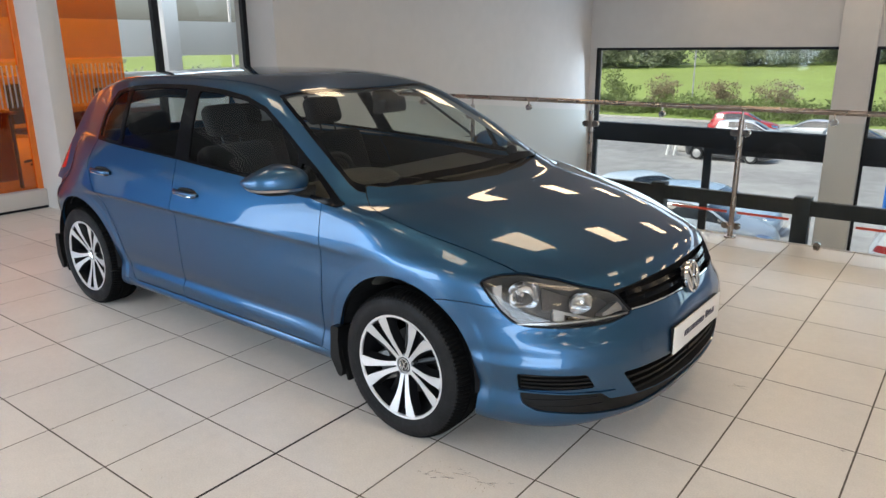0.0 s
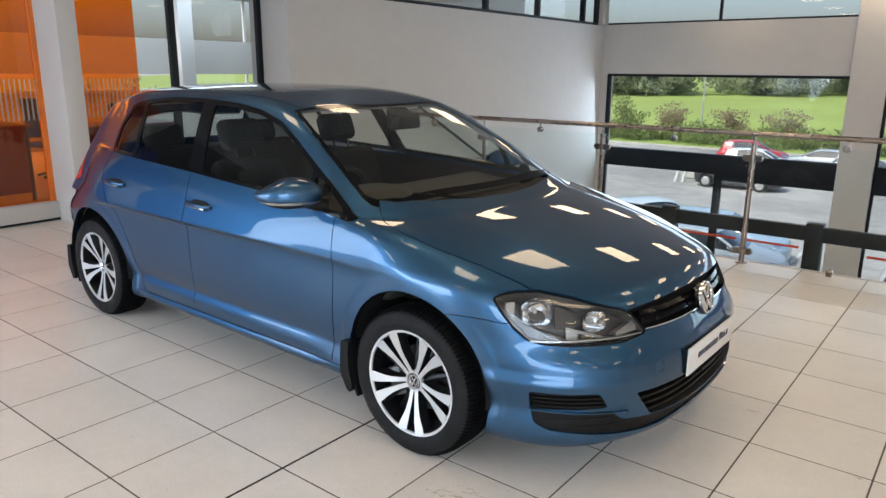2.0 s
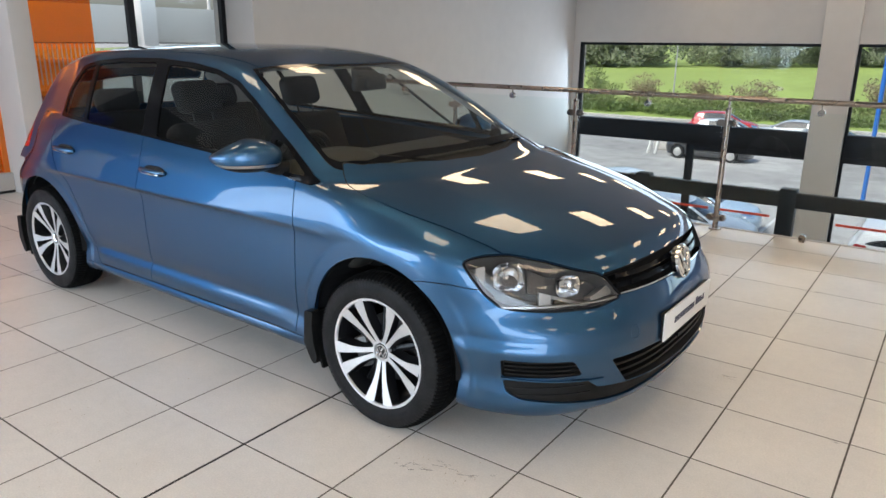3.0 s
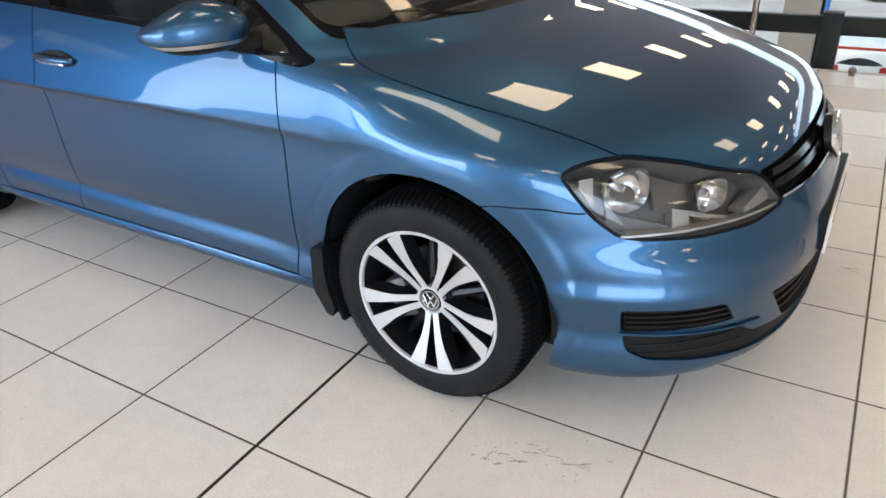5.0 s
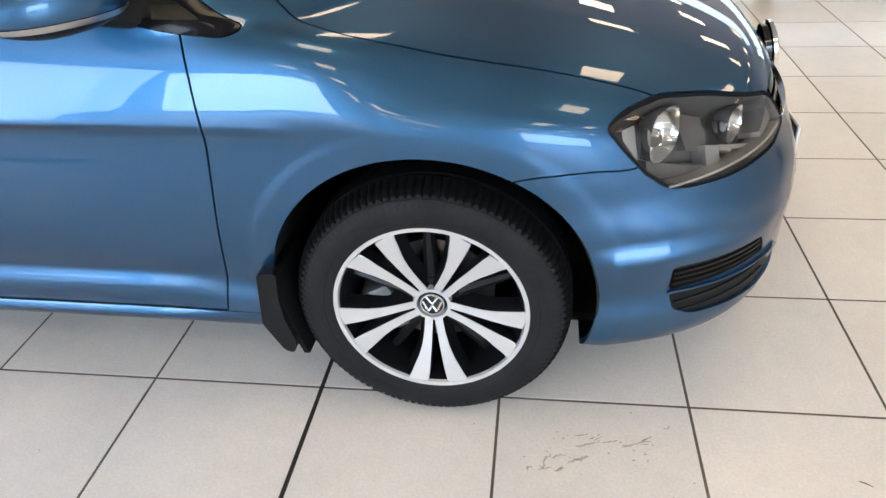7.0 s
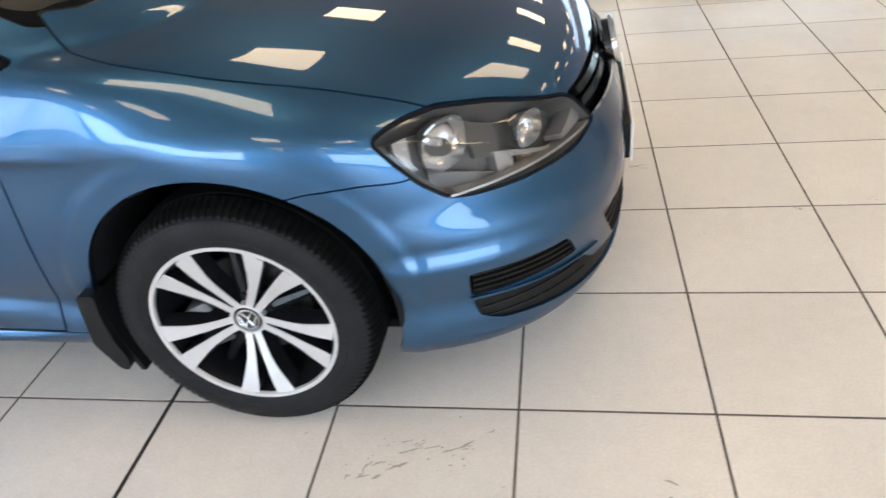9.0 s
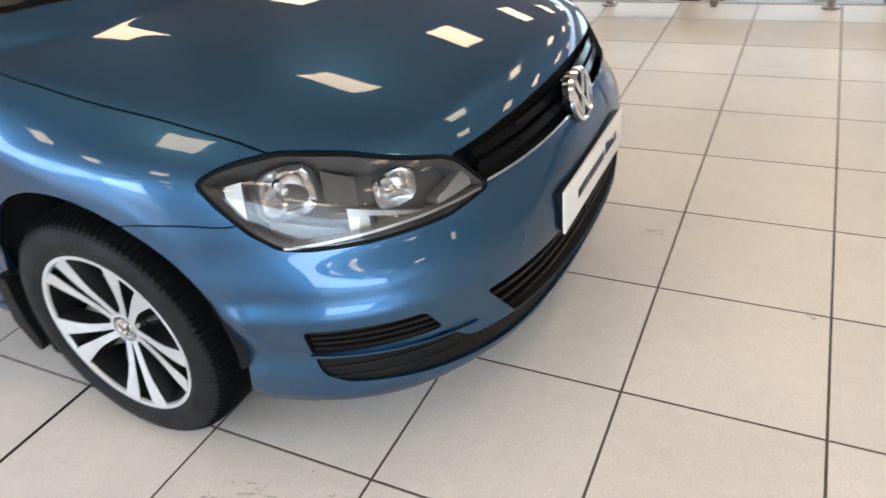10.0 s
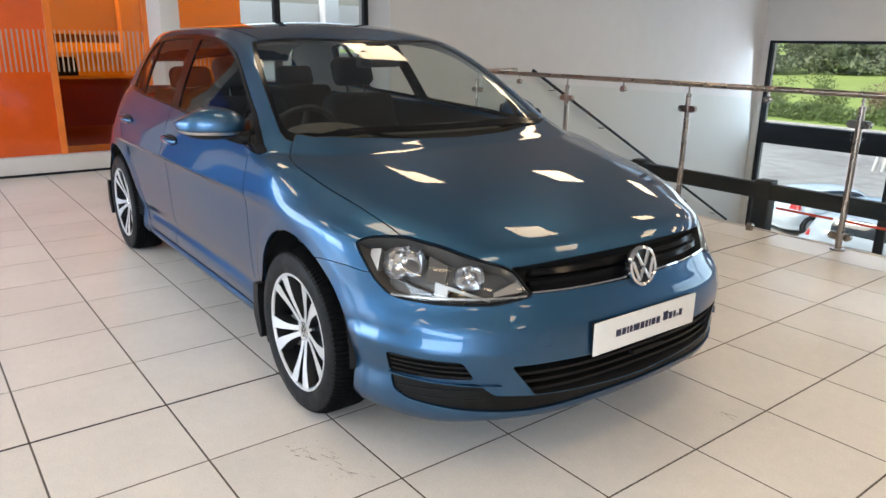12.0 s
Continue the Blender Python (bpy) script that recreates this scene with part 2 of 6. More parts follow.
def lathe(bm, profile, seg=48, axis="Y"):
    """Turns a profile of (radius, height) about an axis."""
    rings = []
    for rad, h in profile:
        ring = []
        for k in range(seg):
            a = 2 * math.pi * k / seg
            p = {"Y": (rad * math.cos(a), h, rad * math.sin(a)), "Z": (rad * math.cos(a), rad * math.sin(a), h), "X": (h, rad * math.cos(a), rad * math.sin(a))}[axis]
            ring.append(bm.verts.new(p))
        rings.append(ring)
    for r0, r1 in zip(rings, rings[1:]):
        for k in range(seg):
            bm.faces.new((r0[k], r0[(k + 1) % seg], r1[(k + 1) % seg], r1[k]))
    return bm


def prism(bm, outline, depth, to):
    """A slab from a 2D outline; to(u, v, w) gives the place of a point, w from 0 to depth."""
    a = [bm.verts.new(to(u, v, 0.0)) for u, v in outline]
    b = [bm.verts.new(to(u, v, depth)) for u, v in outline]
    bm.faces.new(a)
    bm.faces.new(b[::-1])
    n = len(a)
    for i in range(n):
        bm.faces.new((a[i], b[i], b[(i + 1) % n], a[(i + 1) % n]))
    return bm
# ---- the building ----
GLAZED_TOP, BAND_TOP, CEIL_Z, LOW_Z = 1.485, 2.48, 3.25, -4.15
FLOOR_EDGE, NORTH, WEST, EAST, SOUTH = 3.27, 11.60, -5.83, 8.60, -8.60
ATRIUM_WEST, PIER_Y = -5.34, 3.05          # the atrium wall stands a little further in than the partition


def set_at(ob, label="", category="", kind="structure", group=""):
    ob.matrix_world = G
    return tagged(ob, label, category, group, kind)


floor = set_at(new_box("floor", WEST, EAST, SOUTH, FLOOR_EDGE - 0.03, -0.34, -0.0008, M_GROUT), "grey-brown grouted showroom floor of pale porcelain tiles", "floor")
new_box("slab_edge_trim", WEST, EAST, FLOOR_EDGE - 0.03, FLOOR_EDGE, -0.34, 0.004, M_WALL, floor, "white painted slab edge strip")
set_at(new_box("lower_floor", ATRIUM_WEST, EAST, FLOOR_EDGE, NORTH, LOW_Z - 0.2, LOW_Z, M_TILE_FAR), "pale tiled floor of the storey below", "floor")
set_at(new_box("stair_landing", ATRIUM_WEST, -3.85, FLOOR_EDGE, 5.2, -0.34, -0.004, M_TILE_FAR), "pale tiled stair landing", "floor")
set_at(new_box("ceiling", WEST - 0.3, EAST + 0.3, SOUTH - 0.3, NORTH + 0.3, CEIL_Z, CEIL_Z + 0.2, M_CEIL), "dark grey painted showroom ceiling", "ceiling")

# west side: glazed partition, then a plain white wall down through the atrium
wall_west = set_at(new_box("wall_west", WEST - 0.25, ATRIUM_WEST, PIER_Y, NORTH, LOW_Z, BAND_TOP - 0.02, M_WALL), "plain white painted atrium wall", "wall")
set_at(new_box("wall_west_header", WEST - 0.25, WEST, SOUTH, PIER_Y, 3.02, CEIL_Z, M_WALL), "white wall above the glazed partition", "wall")
set_at(new_box("wall_west_pier", WEST - 0.25, ATRIUM_WEST, PIER_Y, 4.4, BAND_TOP - 0.02, CEIL_Z, M_WALL), "white wall pier beside the partition", "wall")
set_at(new_box("wall_west_south", WEST - 0.25, WEST, -8.4, -4.4, 0.0, 0.70, M_WALL), "white wall under the side window", "wall")
column_west = set_at(new_box("column_west", WEST - 0.2, WEST + 0.43, 0.345, 0.535, 0.0, 3.02, M_WALL, bevel=0.006), "white boxed column between orange glass panels", "column")

window_1 = set_at(empty("window_1"), "glazed partition with orange film in black frames", "partition")


def pane(name, x0, x1, y0, y1, z0, z1, material, parent, label=""):
    ob = new_box(name, x0, x1, y0, y1, z0, z1, material, parent, label)
    ob.visible_shadow = False
    return ob


new_box("window_sill", WEST - 0.2, WEST + 0.03, -1.85, 0.345, 0.028, 0.195, M_WALL, window_1, "white painted kick panel", bevel=0.004)
new_box("window_sill", WEST - 0.2, WEST + 0.03, 0.535, PIER_Y, 0.028, 0.195, M_WALL, window_1, "white painted kick panel", bevel=0.004)
for y0, y1 in ((-1.85, 0.345), (0.535, PIER_Y)):
    new_box("floor_strip", WEST - 0.2, WEST + 0.012, y0, y1, 0.0, 0.028, M_BLACKMETAL, window_1, "black gap strip")
for y0, y1, m_ in ((-1.80, -0.62, M_ORANGEPAINT), (-0.56, 0.345, M_ORANGE), (0.535, 1.38, M_ORANGE), (1.38, 1.775, M_WINDOW), (1.85, 2.99, M_WINDOW)):
    pane("pane", WEST - 0.07, WEST - 0.06, y0, y1, 0.195, 3.02, m_, window_1, "" if m_ is M_WINDOW else "orange tinted glass")
for y in (-0.62, -1.85):
    new_box("window_frame", WEST - 0.075, WEST - 0.03, y, y + 0.06, 0.195, 3.02, M_ORANGEFRAME, window_1, "orange edge trim")
new_box("window_frame", WEST - 0.075, WEST - 0.03, 0.30, 0.345, 0.195, 3.02, M_ORANGEFRAME, window_1, "orange edge trim")
for y0, y1 in ((1.775, 1.85), (2.99, PIER_Y)):
    new_box("window_frame", WEST - 0.085, WEST - 0.02, y0, y1, 0.195, 3.02, M_BLACKMETAL, window_1, "black frame upright")
new_box("window_frame", WEST - 0.1, WEST + 0.01, 0.535, PIER_Y, 2.97, 3.02, M_BLACKMETAL, window_1, "black frame head")
# white stripes printed across the orange glass
stripes = bmesh.new()
y = -1.79
while y < 1.36:
    if not 0.33 < y < 0.535:
        box(stripes, WEST - 0.059, WEST - 0.057, y, y + 0.014, 1.012, 1.412)
    y += 0.046
M_STRIPE = mat("frosted_stripe", (0.75, 0.55, 0.38), rough=0.6, noise_scale=10, noise_amt=0.05, alpha=0.4)
tagged(part("stripe_film", stripes, M_STRIPE, window_1, "row of thin frosted stripes"), kind="stuff")

# room behind the partition
M_BLIND = mat("grey_blind", (0.52, 0.49, 0.45), rough=0.8, noise_scale=1.5, noise_amt=0.05)
BACK = WEST - 6.5
set_at(new_box("back_room_floor", BACK, WEST - 0.25, -5, 9.5, -0.1, -0.004, M_TILE_FAR), "pale tiled floor of the room behind the partition", "floor")
set_at(new_box("back_room_wall", BACK - 0.1, BACK, -5, 9.5, 0.0, 1.06, M_WALL), "white wall under the far windows", "wall")
set_at(new_box("back_room_sill", BACK - 0.1, BACK + 0.12, -5, 9.5, 1.06, 1.10, M_WALL), "white window sill", "sill")
set_at(new_box("back_room_blind", BACK - 0.02, BACK, -5, 9.5, 1.40, 2.11, M_BLIND), "grey roller blind across the far windows", "blind")
set_at(new_box("back_room_top", BACK - 0.1, BACK, -5, 9.5, 3.0, CEIL_Z, M_WALL), "white wall above the far windows", "wall")
set_at(new_box("back_room_north", BACK, WEST - 0.25, 9.5, 9.6, 0, CEIL_Z, M_WALL), "white end wall", "wall")
set_at(new_box("back_room_south", BACK, WEST - 0.25, -5.1, -5, 0, CEIL_Z, M_WALL), "white end wall", "wall")
set_at(new_box("back_room_ceiling", BACK - 0.1, WEST - 0.25, -5.1, 9.6, CEIL_Z, CEIL_Z + 0.1, M_WALL), "white ceiling of the back room", "ceiling")
for y in (-2.6, 1.6, 5.77):
    set_at(new_box("back_room_column", BACK + 0.02, BACK + 0.3, y, y + 0.33, 0, CEIL_Z, M_WALL, bevel=0.01), "white column by the far windows", "column")
window_8 = set_at(empty("window_8"), "row of far windows behind grey blinds", "window")
for y in (-5.0, -0.6, 3.7, 7.62, 9.4):
    new_box("mullion", BACK - 0.08, BACK - 0.03, y, y + 0.05, 1.10, 3.0, M_WALL, window_8)


def desk(x, y, wide, deep, high, top, label):
    d = tagged(empty("desk", G @ Matrix.Translation((x, y, 0))), label, "desk")
    new_box("desk_top", -deep / 2, deep / 2, -wide / 2, wide / 2, high - 0.03, high, top, d, bevel=0.006)
    new_box("modesty_panel", deep / 2 - 0.06, deep / 2 - 0.04, -wide / 2 + 0.08, wide / 2 - 0.08, 0.10, high - 0.03, top, d)
    for a in (-1, 1):
        for c in (-1, 1):
            part("leg", tube(bmesh.new(), (a * (deep / 2 - 0.05), c * (wide / 2 - 0.05), -0.004), (a * (deep / 2 - 0.05), c * (wide / 2 - 0.05), high - 0.03), 0.022, 12), M_BLACKMETAL, d, smooth=True)


def office_chair(x, y, turn):
    c = tagged(empty("office_chair", G @ Matrix.Translation((x, y, 0)) @ Matrix.Rotation(radians(turn), 4, "Z")), "dark upholstered office chair behind the glass", "chair", "office chairs")
    new_box("seat", -0.24, 0.24, -0.24, 0.24, 0.42, 0.50, M_BLACKMETAL, c, bevel=0.03)
    part("backrest", box(bmesh.new(), -0.03, 0.03, -0.22, 0.22, 0.0, 0.55, 0.025), M_BLACKMETAL, c, smooth=True, m=Matrix.Translation((-0.24, 0, 0.55)) @ Matrix.Rotation(radians(-10), 4, "Y"))
    part("backrest_arm", pipe(bmesh.new(), [(-0.1, 0, 0.43), (-0.27, 0, 0.45), (-0.26, 0, 0.7)], 0.018, 8), M_BLACKMETAL, c, smooth=True)
    part("column", tube(bmesh.new(), (0, 0, 0.08), (0, 0, 0.42), 0.025, 12), M_STEEL, c, smooth=True)
    for k in range(5):
        a = 2 * math.pi * k / 5
        part("foot", pipe(bmesh.new(), [(0, 0, 0.09), (0.28 * math.cos(a), 0.28 * math.sin(a), 0.02)], [0.022, 0.018], 8), M_BLACKMETAL, c, smooth=True)


M_DESK = mat("dark_desk_laminate", (0.15, 0.045, 0.035), rough=0.4, noise_scale=3, noise_amt=0.15)
desk(-7.5, -0.25, 1.9, 0.8, 0.88, M_DESK, "dark reception desk behind the orange glass")
desk(-8.3, 2.3, 1.6, 0.8, 0.76, M_DESK, "dark office desk behind the orange glass")
office_chair(-8.9, 1.7, 10)
office_chair(-7.5, 1.95, 170)
office_chair(-8.3, 0.05, 20)

# north side: window wall of the atrium
wall_north = set_at(new_box("wall_north", WEST - 0.25, EAST, NORTH, NORTH + 0.3, GLAZED_TOP, BAND_TOP, M_WALL), "white wall band between two rows of windows", "wall")
set_at(new_box("wall_north_corner", WEST - 0.25, ATRIUM_WEST + 0.136, NORTH, NORTH + 0.3, LOW_Z, GLAZED_TOP, M_WALL), "narrow white corner pier", "wall")
set_at(new_box("wall_north_top", WEST - 0.25, EAST, NORTH, NORTH + 0.3, 3.16, CEIL_Z, M_WALL), "white wall above the clerestory", "wall")
column_north = set_at(new_box("column_north", -0.585, -0.02, NORTH - 0.12, NORTH + 0.02, LOW_Z, CEIL_Z, M_WALL, bevel=0.008), "tall white square column before the windows", "column")


def atrium_window(name, x0, x1, mullions, sub, label):
    w = set_at(empty(name), label, "window")
    y0, y1 = NORTH + 0.02, NORTH + 0.10
    new_box("window_frame", x0, x1, y0, y1, GLAZED_TOP - 0.05, GLAZED_TOP, M_BLACKMETAL, w, "black frame head")
    new_box("window_frame", x0, x0 + 0.07, y0, y1, LOW_Z, GLAZED_TOP - 0.05, M_BLACKMETAL, w, "black frame upright")
    new_box("window_frame", x1 - 0.07, x1, y0, y1, LOW_Z, GLAZED_TOP - 0.05, M_BLACKMETAL, w, "black frame upright")
    new_box("transom", x0 + 0.07, x1 - 0.07, y0 - 0.06, y1 + 0.05, -0.44, -0.06, M_BLACKMETAL, w, "deep black transom", bevel=0.008)
    for a in mullions:
        new_box("mullion", a - 0.075, a + 0.075, y0, y1, LOW_Z, -0.44, M_BLACKMETAL, w, "black mullion", bevel=0.006)
    for a, b in sub:
        new_box("door_head", a, b, y0, y1, -0.56, -0.44, M_BLACKMETAL, w, "black door head")
    pane("pane", x0 + 0.07, x1 - 0.07, y0 + 0.03, y0 + 0.04, -0.06, GLAZED_TOP - 0.05, M_WINDOW, w)
    pane("pane", x0 + 0.07, x1 - 0.07, y0 + 0.03, y0 + 0.04, LOW_Z, -0.44, M_WINDOW, w)
    return w


window_2 = atrium_window("window_2", ATRIUM_WEST + 0.136, -0.50, (-2.69,), ((-2.615, -0.57),), "large black framed window to the car park")
window_3 = atrium_window("window_3", -0.04, EAST, (2.6, 5.2), ((-0.04 + 0.07, 2.525),), "large black framed window beside the column")
for k, (x0, x1) in enumerate(((-3.3, -2.2), (-2.0, -1.05), (0.08, 1.3), (1.5, 4.5), (-4.6, -3.5))):
    set_at(new_box("tape", x0, x1, NORTH - 0.012, NORTH - 0.004, -1.70, -1.655, M_RED), "red safety stripe across the lower glass", "tape", group="safety stripes", kind="thing")
window_4 = set_at(empty("window_4"), "clerestory window strip with thin black frames", "window")
for x0, x1 in ((ATRIUM_WEST + 0.02, -2.95), (-2.95, -0.58), (0.0, 2.6), (2.6, 5.2), (5.2, EAST)):
    new_box("window_frame", x0, x1, NORTH + 0.03, NORTH + 0.08, BAND_TOP, BAND_TOP + 0.035, M_BLACKMETAL, window_4)
    new_box("window_frame", x1 - 0.025, x1 + 0.025, NORTH + 0.03, NORTH + 0.08, BAND_TOP + 0.035, 3.16, M_BLACKMETAL, window_4)
    pane("pane", x0 + 0.03, x1 - 0.03, NORTH + 0.05, NORTH + 0.06, BAND_TOP + 0.035, 3.16, M_WINDOW, window_4)
window_5 = set_at(empty("window_5"), "clerestory window strip above the white wall", "window")
for y0, y1 in ((4.4, 7.3), (7.3, 8.96), (8.96, 10.73), (10.73, 11.34)):
    new_box("window_frame", ATRIUM_WEST - 0.12, ATRIUM_WEST - 0.02, y0, y1, BAND_TOP - 0.02, BAND_TOP + 0.03, M_BLACKMETAL, window_5)
    new_box("window_frame", ATRIUM_WEST - 0.12, ATRIUM_WEST - 0.02, y1 - 0.04, y1 + 0.03, BAND_TOP + 0.03, 3.16, M_BLACKMETAL, window_5)
    pane("pane", ATRIUM_WEST - 0.07, ATRIUM_WEST - 0.06, y0, y1 - 0.04, BAND_TOP + 0.03, 3.16, M_WINDOW, window_5)
set_at(new_box("wall_west_top", WEST - 0.25, ATRIUM_WEST, 4.4, NORTH, 3.16, CEIL_Z, M_WALL), "white wall above the clerestory", "wall")
set_at(new_box("corner_post", ATRIUM_WEST - 0.1, ATRIUM_WEST + 0.10, NORTH - 0.24, NORTH - 0.02, BAND_TOP, 3.16, M_BLIND, bevel=0.01), "grey clad corner post of the clerestory", "post")

# east and south sides, behind and beside the camera
set_at(new_box("wall_east", EAST, EAST + 0.25, SOUTH, NORTH + 0.3, LOW_Z, CEIL_Z, M_WALL), "plain white wall", "wall")
set_at(new_box("wall_south", WEST - 0.25, EAST + 0.25, SOUTH - 0.25, SOUTH, -0.34, 0.35, M_WALL), "white wall under the glazed front", "wall")
set_at(new_box("wall_south_top", WEST - 0.25, EAST + 0.25, SOUTH - 0.25, SOUTH, 2.75, CEIL_Z, M_WALL), "white wall above the glazed front", "wall")
for x0, x1 in ((WEST - 0.25, -5.4), (-2.2, 2.2), (8.2, EAST + 0.25)):
    set_at(new_box("wall_south_pier", x0, x1, SOUTH - 0.25, SOUTH, 0.35, 2.75, M_WALL), "white wall beside the glazed front", "wall")
for nm, x0, x1 in (("window_6", -5.4, -2.2), ("window_7", 2.2, 8.2)):
    w = set_at(empty(nm), "showroom window with slim dark uprights", "window")
    for x in (x0 + 0.04, (x0 + x1) / 2, x1 - 0.04):
        new_box("mullion", x - 0.04, x + 0.04, SOUTH - 0.16, SOUTH - 0.06, 0.35, 2.75, M_BLACKMETAL, w)
    pane("pane", x0, x1, SOUTH - 0.12, SOUTH - 0.11, 0.35, 2.75, M_WINDOW, w)

# ---- glass balustrade along the floor edge ----
RAIL_Y, RAIL_Z = 3.165, 1.06
POSTS = [0.145 + 1.315 * k for k in range(-3, 6)]
balustrade = tagged(empty("balustrade", G), "stainless steel and glass balustrade with a round handrail", "balustrade")
hr = pipe(bmesh.new(), [(-3.87, 3.80, RAIL_Z), (-3.87, 3.25, RAIL_Z), (-3.855, RAIL_Y + 0.03, RAIL_Z), (-3.81, RAIL_Y, RAIL_Z)] + [(x, RAIL_Y, RAIL_Z) for x in np.linspace(-3.7, 7.6, 24)], 0.021, 16)
part("handrail", hr, M_STEEL, balustrade, "round brushed steel handrail", smooth=True)


def clamp(bm, x, z, side):
    """A rounded glass clamp on one side of a post."""
    c = bmesh.ops.create_cone(bm, cap_ends=True, segments=18, radius1=0.026, radius2=0.026, depth=0.034)
    bmesh.ops.transform(bm, matrix=Matrix.Translation((x + side * 0.052, RAIL_Y, z)) @ Matrix.Rotation(radians(90), 4, "X"), verts=c["verts"])
    box(bm, x + min(0.015 * side, 0.052 * side), x + max(0.015 * side, 0.052 * side), RAIL_Y - 0.017, RAIL_Y + 0.017, z - 0.026, z + 0.026)


def post_parts(x):
    b = bmesh.new()
    tube(b, (x, RAIL_Y, 0.0), (x, RAIL_Y, 0.985), 0.0215, 18)
    tube(b, (x, RAIL_Y, 0.985), (x, RAIL_Y, 1.04), 0.009, 10)
    p = part("post", b, M_STEEL, balustrade, "round steel post", smooth=True)
    b = bmesh.new()
    tube(b, (x, RAIL_Y, 0.0), (x, RAIL_Y, 0.012), 0.048, 24)
    part("base_cover", b, M_STEEL, p, smooth=True)
    for z in (0.10, 0.866):
        for side in (-1, 1):
            b = bmesh.new()
            clamp(b, x, z, side)
            part("glass_clamp", b, M_STEEL, p, "rounded steel glass clamp", smooth=True)


for x in POSTS:
    post_parts(x)
for x0, x1 in zip(POSTS, POSTS[1:]):
    pane("glass_panel", x0 + 0.04, x1 - 0.04, RAIL_Y - 0.005, RAIL_Y + 0.005, 0.03, 0.985, M_GLASS, balustrade, "clear glass panel")
    b = bmesh.new()
    tube(b, ((x0 + x1) / 2, RAIL_Y, 1.04), ((x0 + x1) / 2, RAIL_Y, 1.0), 0.007, 8)
    tube(b, ((x0 + x1) / 2, RAIL_Y - 0.02, 0.985), ((x0 + x1) / 2, RAIL_Y + 0.02, 0.985), 0.026, 18)
    part("rail_bracket", b, M_STEEL, balustrade, "round steel handrail bracket", smooth=True)
    b = bmesh.new()
    tube(b, ((x0 + x1) / 2, RAIL_Y - 0.02, 0.035), ((x0 + x1) / 2, RAIL_Y + 0.02, 0.035), 0.026, 18)
    box(b, (x0 + x1) / 2 - 0.02, (x0 + x1) / 2 + 0.02, RAIL_Y - 0.02, RAIL_Y + 0.02, 0.0, 0.035)
    part("floor_clamp", b, M_STEEL, balustrade, "round steel floor clamp", smooth=True)

# black steel guard beam outside the glass
barrier = tagged(empty("guard_barrier", G), "low black steel guard beam on square posts", "barrier")
new_box("beam", -2.6, 7.6, 3.435, 3.505, 0.197, 0.320, M_BLACKMETAL, barrier, bevel=0.008)
for k in range(-1, 7):
    x = -0.60 + 1.21 * k
    new_box("post", x - 0.064, x + 0.064, 3.43, 3.54, -0.34, 0.345, M_BLACKMETAL, barrier, bevel=0.006)
    new_box("bracket", x - 0.05, x + 0.05, 3.27, 3.43, -0.30, -0.18, M_BLACKMETAL, barrier, "black bracket bolted to the slab", bevel=0.004)

# stair handrail down the white wall
stair_rail = tagged(empty("stair_handrail", G), "dark sloping stair handrail on the white wall", "handrail")
part("rail", pipe(bmesh.new(), [(ATRIUM_WEST + 0.10, 5.4, 0.99), (ATRIUM_WEST + 0.10, 10.95, -1.95)], 0.022, 12), M_BLACKMETAL, stair_rail, smooth=True)
for k in range(5):
    u = 0.08 + 0.21 * k
    p = Vector((ATRIUM_WEST + 0.10, 5.4 + 5.55 * u, 0.99 - 2.94 * u))
    part("bracket", pipe(bmesh.new(), [p, p + Vector((0, 0, -0.06)), p + Vector((-0.10, 0, -0.06))], 0.008, 8), M_BLACKMETAL, stair_rail, smooth=True)

# blue feature wall with a line of white lettering, and a window beyond it
M_GREYWALL = mat("dark_grey_wall_paint", (0.07, 0.07, 0.075), rough=0.7, noise_scale=1.0, noise_amt=0.05)
M_BLUEWALL = mat("blue_wall_paint", (0.008, 0.035, 0.30), rough=0.45, noise_scale=1.5, noise_amt=0.06)
wall_west_blue = set_at(new_box("wall_west_blue", WEST - 0.25, WEST - 0.01, -4.4, -2.08, 0.0, 2.36, M_BLUEWALL), "blue painted wall with white lettering", "wall")
set_at(new_box("wall_west_grey", WEST - 0.25, WEST - 0.012, -4.4, -2.08, 2.36, 3.02, M_GREYWALL), "dark grey wall above the blue band", "wall")
set_at(new_box("wall_west_strip", WEST - 0.25, WEST - 0.008, -2.08, -1.85, 0.0, 3.02, M_WALL), "white wall strip between orange and blue", "wall")
board = set_at(new_box("notice_board", WEST - 0.012, WEST + 0.012, -2.82, -2.56, 0.95, 1.85, M_WALL, bevel=0.004), "white notice board on the blue wall", "board", kind="thing")
yy = -3.95
for w in (0.16, 0.05, 0.18, 0.14, 0.20, 0.06):
    new_box("lettering", WEST - 0.01, WEST + 0.005, yy, yy + w, 2.02, 2.30, M_WALL, wall_west_blue, "white lettering block")
    yy += w + 0.06
set_at(new_box("wall_west_corner", WEST - 0.25, WEST, SOUTH, -8.4, 0.0, 3.02, M_WALL), "white wall beside the side window", "wall")
window_9 = set_at(empty("window_9"), "wide side window with slim dark uprights", "window")
for yy in (-4.46, -6.4, -8.34):
    new_box("mullion", WEST - 0.16, WEST - 0.06, yy - 0.05, yy + 0.05, 0.70, 3.02, M_BLACKMETAL, window_9)
pane("pane", WEST - 0.12, WEST - 0.11, -8.4, -4.4, 0.70, 3.02, M_WINDOW, window_9)
